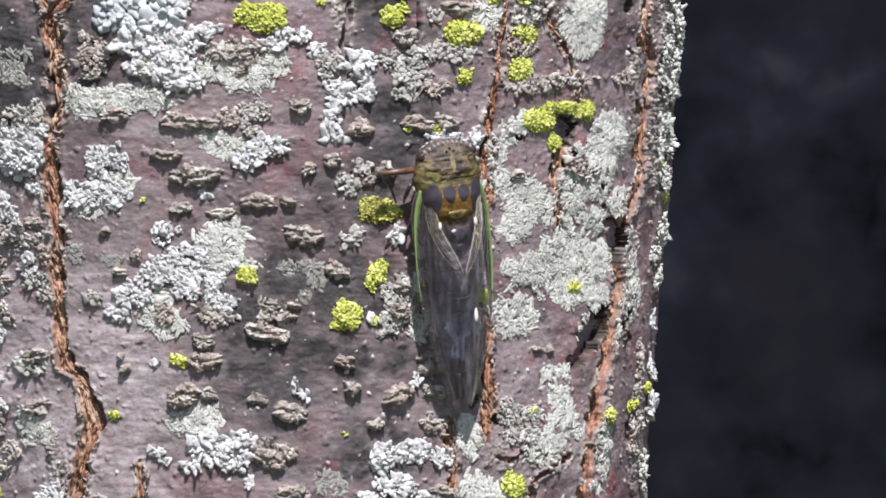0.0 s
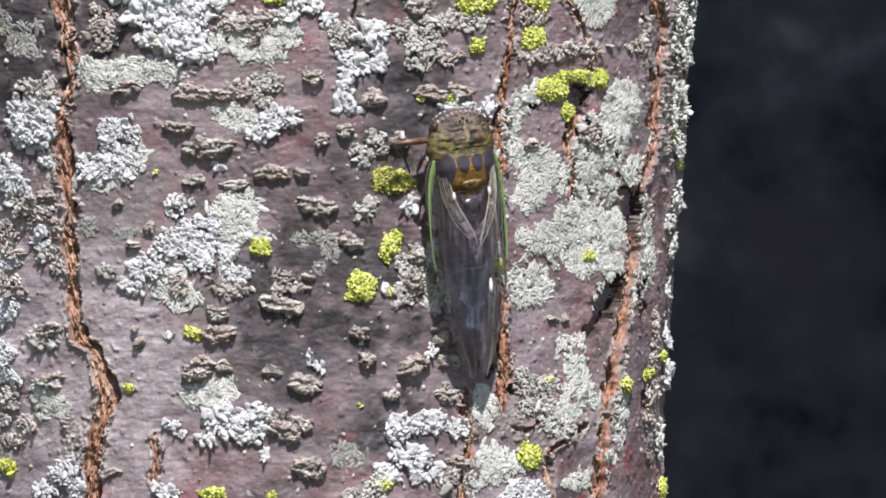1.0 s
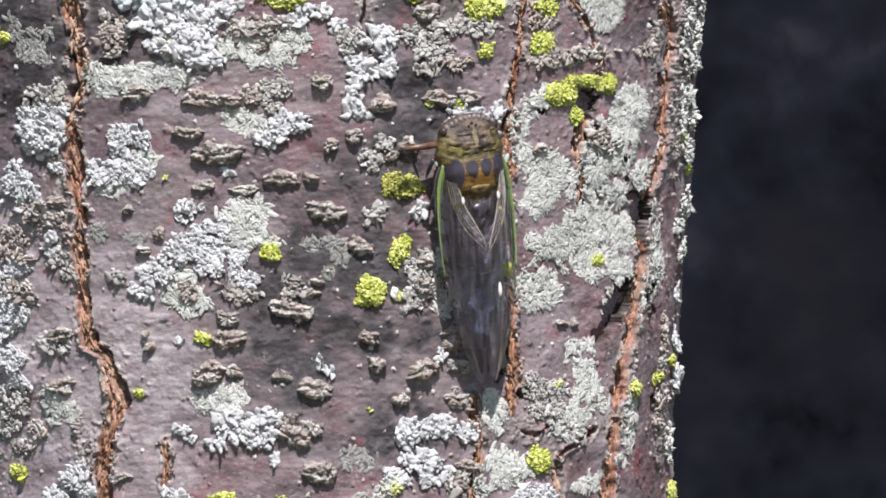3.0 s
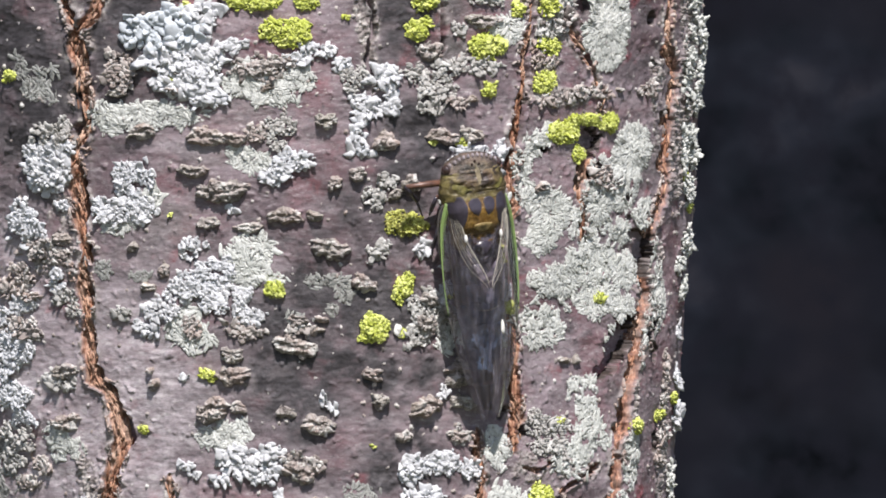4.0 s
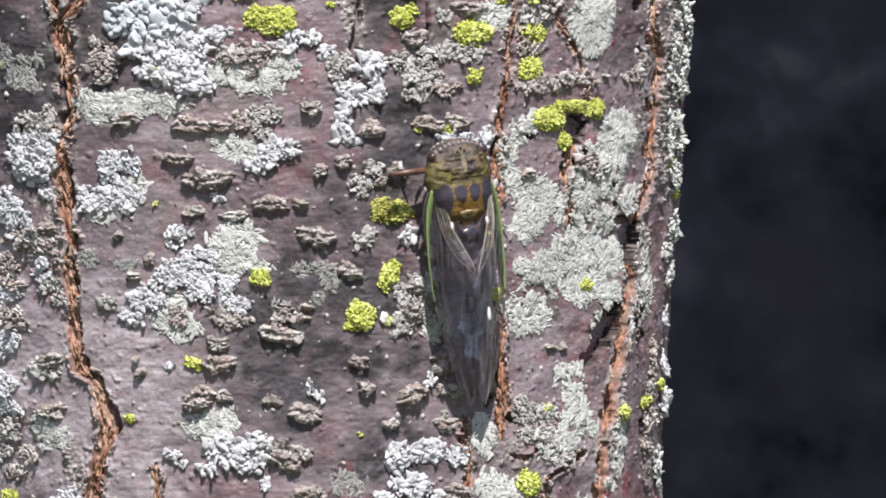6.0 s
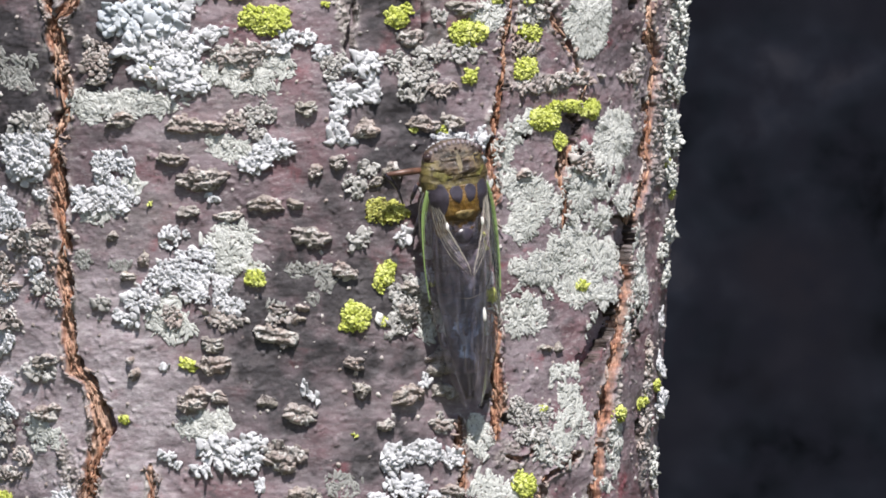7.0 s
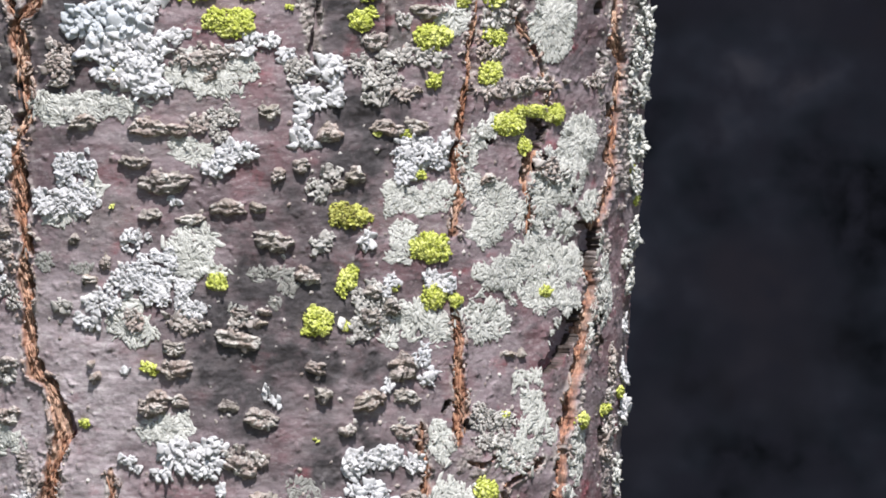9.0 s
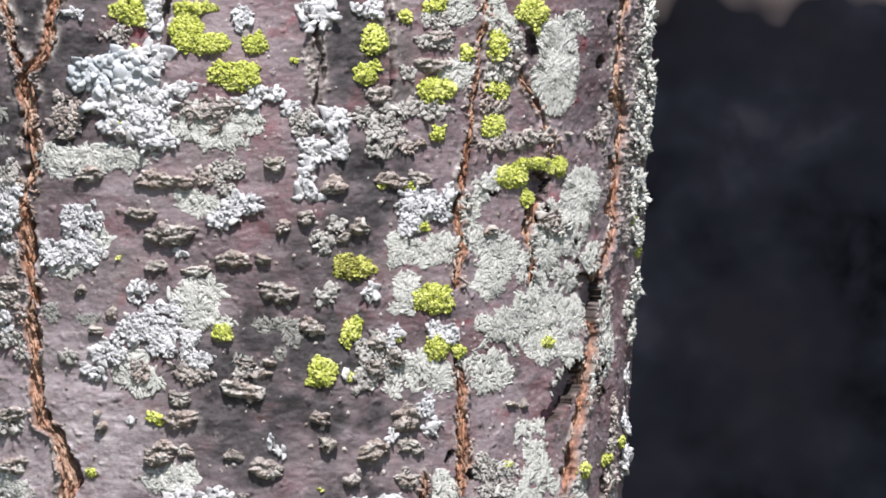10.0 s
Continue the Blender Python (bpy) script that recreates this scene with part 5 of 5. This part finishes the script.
def make_wing_part(name, side, shrink, lower, parent):
    """A clear wing, its origin at its hinge; its veins are parts of it."""
    hinge = Vector((HINGE.x * side, HINGE.y, HINGE.z))
    nt, nk = 44, 14
    bm = bmesh.new()
    for layer in (0, 1):
        grid = [[bm.verts.new((wing_point(i / nt, j / nk, side, shrink, lower) - hinge + Vector((0, 0, -0.03 * layer))) * MM) for j in range(nk + 1)] for i in range(nt + 1)]
        for i in range(nt):
            for j in range(nk):
                f = (grid[i][j], grid[i + 1][j], grid[i + 1][j + 1], grid[i][j + 1])
                bm.faces.new(f if layer == 0 else f[::-1])
        if layer == 0:
            first = grid
    wing = part(name, bm, WING, parent, "clear glassy wing with fine veins")
    wing.location = hinge * MM

    def vein(line, r0, r1, mat, label=""):
        n = 26
        pts, rad = [], []
        for i in range(n + 1):
            t, k = line(i / n)
            pts.append(wing_point(t, k, side, shrink, lower) - hinge + Vector((0, 0, 0.05)))
            rad.append(r0 + (r1 - r0) * i / n)
        part("vein", tube(pts, rad, 6), mat, wing, label)

    vein(lambda u: (0.01 + 0.44 * u, 0.0), 0.26, 0.09, COSTA if shrink == 1 else VEIN, "bright green leading-edge vein" if shrink == 1 else "")
    vein(lambda u: (0.46 + 0.53 * u, 0.0), 0.08, 0.04, VEIN)
    if shrink < 1:
        return wing
    vein(lambda u: (0.01 + 0.26 * u, 0.07 - 0.02 * u), 0.24, 0.04, COSTA)
    vein(lambda u: (0.01 + 0.17 * u, 0.16 - 0.04 * u), 0.13, 0.03, COSTA)
    for k0, k1, t1 in ((0.20, 0.30, 0.80), (0.40, 0.52, 0.86), (0.62, 0.74, 0.84)):
        vein(lambda u, k0=k0, k1=k1, t1=t1: (0.02 + t1 * u, k0 + (k1 - k0) * u + 0.05 * math.sin(5 * u + 9 * k0)), 0.055, 0.025, VEIN)
    # the fan of pale folds that runs in to the inner edge
    for k0, k1, t1, bow, r in ((0.30, 0.97, 0.43, 0.10, 0.075), (0.38, 0.985, 0.39, 0.08, 0.05), (0.48, 0.985, 0.35, 0.06, 0.065), (0.56, 0.99, 0.30, 0.05, 0.04), (0.66, 0.99, 0.25, 0.03, 0.06), (0.80, 0.99, 0.18, 0.02, 0.05)):
        vein(lambda u, k0=k0, k1=k1, t1=t1, bow=bow: (0.015 + t1 * u, k0 + (k1 - k0) * u - bow * math.sin(math.pi * u)), 0.7 * r, 0.35 * r, PALEVEIN)
    vein(lambda u: (0.02 + 0.42 * u, 0.985), 0.09, 0.07, PALEVEIN)
    vein(lambda u: (0.48 + 0.45 * u, 0.985), 0.025, 0.015, DARK)
    return wing


def make_cicada():
    bug = new("cicada")
    tagged(bug, "olive-brown cicada with clear green-edged wings clinging to bark", "insect")
    part("head", body_length(7.5, 4.2, 14, 0.0, 0.0, 0.18), HEAD, bug, "dark brown head edged with shiny ridges")
    part("pronotum", body_length(4.7, -0.3, 30, 0.03, 0.008, 0.42), OLIVE, bug, "mottled olive-brown plate behind the head")
    part("collar", body_length(0.7, -0.6, 8, 0.006, 0.012, 0.15), OLIVE, bug)
    part("mesonotum", body_length(-0.3, -7.2, 14, 0.0, 0.0), TAN, bug, "orange-brown back plate with dark marks")
    for x, y, rx, ry, turn in ((-4.6, -2.9, 1.85, 3.5, 0.05), (4.6, -2.9, 1.85, 3.5, -0.05), (-1.35, -1.75, 1.15, 1.65, 0.12), (1.35, -1.75, 1.15, 1.65, -0.12)):
        part("dark_mark", mark(x, y, rx, ry, turn, 0.08, 0.25, 0.10), DARK, bug)
    for sx in (-1, 1):
        part("eye", ball(4.95 * sx, 5.0, 3.9, 0.85, 1.0, 1.0), EYE, bug, "glossy brown compound eye")
        part("antenna", tube([(2.6 * sx, 6.6, 3.6), (3.2 * sx, 7.8, 3.6), (3.9 * sx, 8.8, 3.3)], [0.16, 0.09, 0.05], 6), DARK, bug)
    stripe = plain("cicada_stripe", (0.17, 0.14, 0.085), 0.30, 0.5, 0.6, 500)
    part("pronotum_stripe", mark(0, 3.1, 0.42, 2.2, 0, 0.22, 0.4, 0.2), stripe, bug, "pale stripe down the plate")
    for sx in (-1, 1):
        part("pronotum_mark", mark(2.3 * sx, 2.9, 0.45, 1.7, -0.80 * sx, 0.20, 0.3, 0.5), HEAD, bug)
        part("pronotum_patch", mark(3.5 * sx, 1.6, 1.5, 0.80, 0.30 * sx, 0.16, 0.2, 0.5), PATCH, bug, "yellow-green patch on the plate")
    part("crest", mark(0, -5.65, 1.75, 0.85, 0, 0.10, 0.35, 0.05), CREST, bug, "pale shiny crest on the back")
    for cx, cy, turn in ((-1.25, -5.45, 0.9), (1.25, -5.45, -0.9), (0.0, -5.5, 0.0)):
        part("crest_fold", mark(cx, cy, 0.34, 0.62, turn, 0.20, 0.2, 0.1), CREST, bug)
    for sx, sy in ((-0.7, 5.6), (0.7, 5.6), (0, 6.1)):
        part("ocellus", ball(sx, sy, back_height(sx, sy) + 0.05, 0.25, 0.25, 0.2, 10, 6), EYE, bug)
    for n in range(11):
        a = (n - 5) / 5.5
        bx, by = 4.9 * a, 7.05 - 1.55 * a * a
        part("head_ridge", ball(bx, by, back_height(bx, by) + 0.06, 0.33, 0.50, 0.36, 12, 8), RIDGE, bug)
    part("metanotum", body_length(-6.7, -8.7, 10, 0.01, 0.02, 0.18), TAN, bug, "glossy amber band behind the crest")
    y = -7.0
    for n, length in enumerate((2.2, 3.0, 3.4, 3.8, 4.0, 4.0, 3.8, 3.2)):
        part("abdomen_segment", body_length(y, y - length - 0.3, 8, 0.022, 0.008, 0.10), BELLY, bug)
        y -= length
    part("abdomen_tip", body_length(-34.2, -39.5, 8), DARK, bug)
    part("abdomen_button", ball(0.15, -9.6, 5.0, 2.05, 1.65, 1.15, 24, 14), DARK, bug, "round glossy dark plate behind the crest")
    part("pale_band", tube([(-1.5, -11.2, 5.4), (-0.8, -11.4, 5.65), (0.15, -11.45, 5.7), (1.0, -11.4, 5.65), (1.6, -11.2, 5.4)], [0.05, 0.09, 0.10, 0.09, 0.05], 6), RIDGE, bug)
    for bx, by, rx, ry, turn in ((-0.4, -29.2, 1.5, 2.4, 0.3), (0.9, -27.2, 0.9, 1.7, -0.4), (-1.5, -26.2, 0.7, 1.2, 0.6), (0.5, -31.6, 0.6, 1.2, 0.1), (-0.3, -25.2, 0.4, 0.8, -0.2), (-1.7, -30.6, 0.4, 0.9, 0.2)):
        part("abdomen_bloom", mark(bx, by, rx, ry, turn, 0.10, 0.3, 0.9), BLOOM, bug, "bluish waxy bloom near the tail")
    part("pale_band", tube([(-1.6, -20.6, 5.1), (-0.2, -20.9, 5.35), (1.4, -20.7, 5.25), (2.4, -20.4, 4.9)], [0.04, 0.07, 0.08, 0.05], 6), PALEVEIN, bug)
    # the bright glint on the flank, modelled as a white ball
    part("white_spot", ball(2.6, -24.2, 5.3, 0.40, 1.4, 0.3, 12, 8), WHITE, bug, "small white glint on the flank")
    for sx in (-1, 1):
        part("timbal_cover", ball(3.4 * sx, -8.2, 4.0, 1.5, 1.6, 1.2), TAN, bug)
        part("side_spot", ball(3.45 * sx, -7.3, 6.35, 0.30, 0.75, 0.25, 12, 8), WHITE, bug, "white fleck at the wing base")
    # legs: thigh, shin and foot
    for sx in (-1, 1):
        fore = ((3.6, 2.6, 2.2), (12.4, 3.0, 2.6), (9.6, -0.2, 0.4), (8.4, -3.2, -0.6)) if sx < 0 else ((3.6, 3.2, 2.2), (6.6, 4.0, 2.4), (6.6, 5.4, 0.2), (6.5, 6.0, -0.6))
        for hip, knee, ankle, toe in (fore, ((3.8, 0.0, 2.0), (6.5, 0.2, 2.0), (6.9, -2.4, 0.0), (7.0, -3.4, -0.6)), ((3.8, -3.5, 1.8), (6.6, -5.0, 2.4), (7.2, -9.0, 0.0), (7.2, -10.5, -0.6))):
            leg = part("leg", tube([(p[0] * sx, p[1], p[2]) for p in (hip, tuple((a + b) / 2 for a, b in zip(hip, knee)), knee)], [0.55, 0.62, 0.36], 10), LEG, bug, "brown jointed leg")
            part("shin", tube([(p[0] * sx, p[1], p[2]) for p in (knee, ankle)], [0.42, 0.36], 8), DARK, leg)
            part("foot", tube([(p[0] * sx, p[1], p[2]) for p in (ankle, toe)], [0.30, 0.16], 6), DARK, leg)
    wings = []
    for sx in (-1, 1):
        wings.append(make_wing_part("forewing", sx, 1.0, 0.0, bug))
        wings.append(make_wing_part("hindwing", sx, 0.62, 0.7, bug))
    return bug, wings


cicada, cicada_wings = make_cicada()


def seat(x, y, lean, lift, pitch=0.0, roll=0.0):
    """The pose of the insect over a place on the bark, its back away from it; lean: its tail swings to its right."""
    s, z = spot(x, y)
    a = s / R0
    normal = Vector((math.sin(a), -math.cos(a), -0.11)).normalized()
    ahead = Vector((0, 0, 1))
    ahead = (ahead - normal * ahead.dot(normal)).normalized()
    across = ahead.cross(normal)
    sa, za = np.array([s]), np.array([z])
    p = Vector(on_trunk(sa, za, swell(sa, za) + lift)[0])
    m = Matrix((across, ahead, normal)).transposed().to_4x4()
    return Matrix.Translation(p) @ m @ pose(0, 0, 0, pitch, roll, lean)


def airborne(x, y, z, ahead, back):
    """The insect in the air: the middle of its body (mm, z from the lens up), where its head points, and where its back faces."""
    f = Vector(ahead).normalized()
    n = Vector(back)
    n = (n - f * n.dot(f)).normalized()
    m = Matrix((f.cross(n), f, n)).transposed().to_4x4()
    p = Vector((x * MM, y * MM, Z0 + z * MM)) + f * 14 * MM
    return Matrix.Translation(p) @ m


def motions():
    rest = seat(723, 417, 8.5, 1.6)
    # it springs off the bark, up past the lens's view, and settles higher on the trunk
    perch = seat(900, -4700, 8, 1.6)
    leap = airborne(14.6, -8, 12.4, (0.14, -0.66, 0.74), (0.25, -0.72, -0.64))
    high = airborne(80, -60, 112, (0.30, -0.55, 0.75), (0.3, -0.75, -0.55))
    walk(cicada, [(0.0, rest), (6.0, rest), (7.4, rest), (7.5, rest), (7.6, leap), (7.7, high),
                  (8.0, airborne(120, -150, 420, (0.2, -0.3, 0.9), (0.3, -0.9, -0.3))), (8.7, perch), (10.0, perch)])
    for n, wing in enumerate(cicada_wings):
        side = -1 if n < 2 else 1
        h = Matrix.Translation(Vector((HINGE.x * side, HINGE.y, HINGE.z)) * MM)
        wide = h @ (pose(0, 0, 0, -50, 0, -6) if side < 0 else pose(0, 0, 0, -42, 0, 50))
        low = h @ pose(0, 0, 0, -20, -25 * side, 55 * side)
        walk(wing, [(0.0, h), (6.0, h), (7.4, h), (7.5, h), (7.6, wide), (7.7, low), (7.8, wide), (8.0, low), (8.6, wide), (8.8, h), (10.0, h)])


motions()
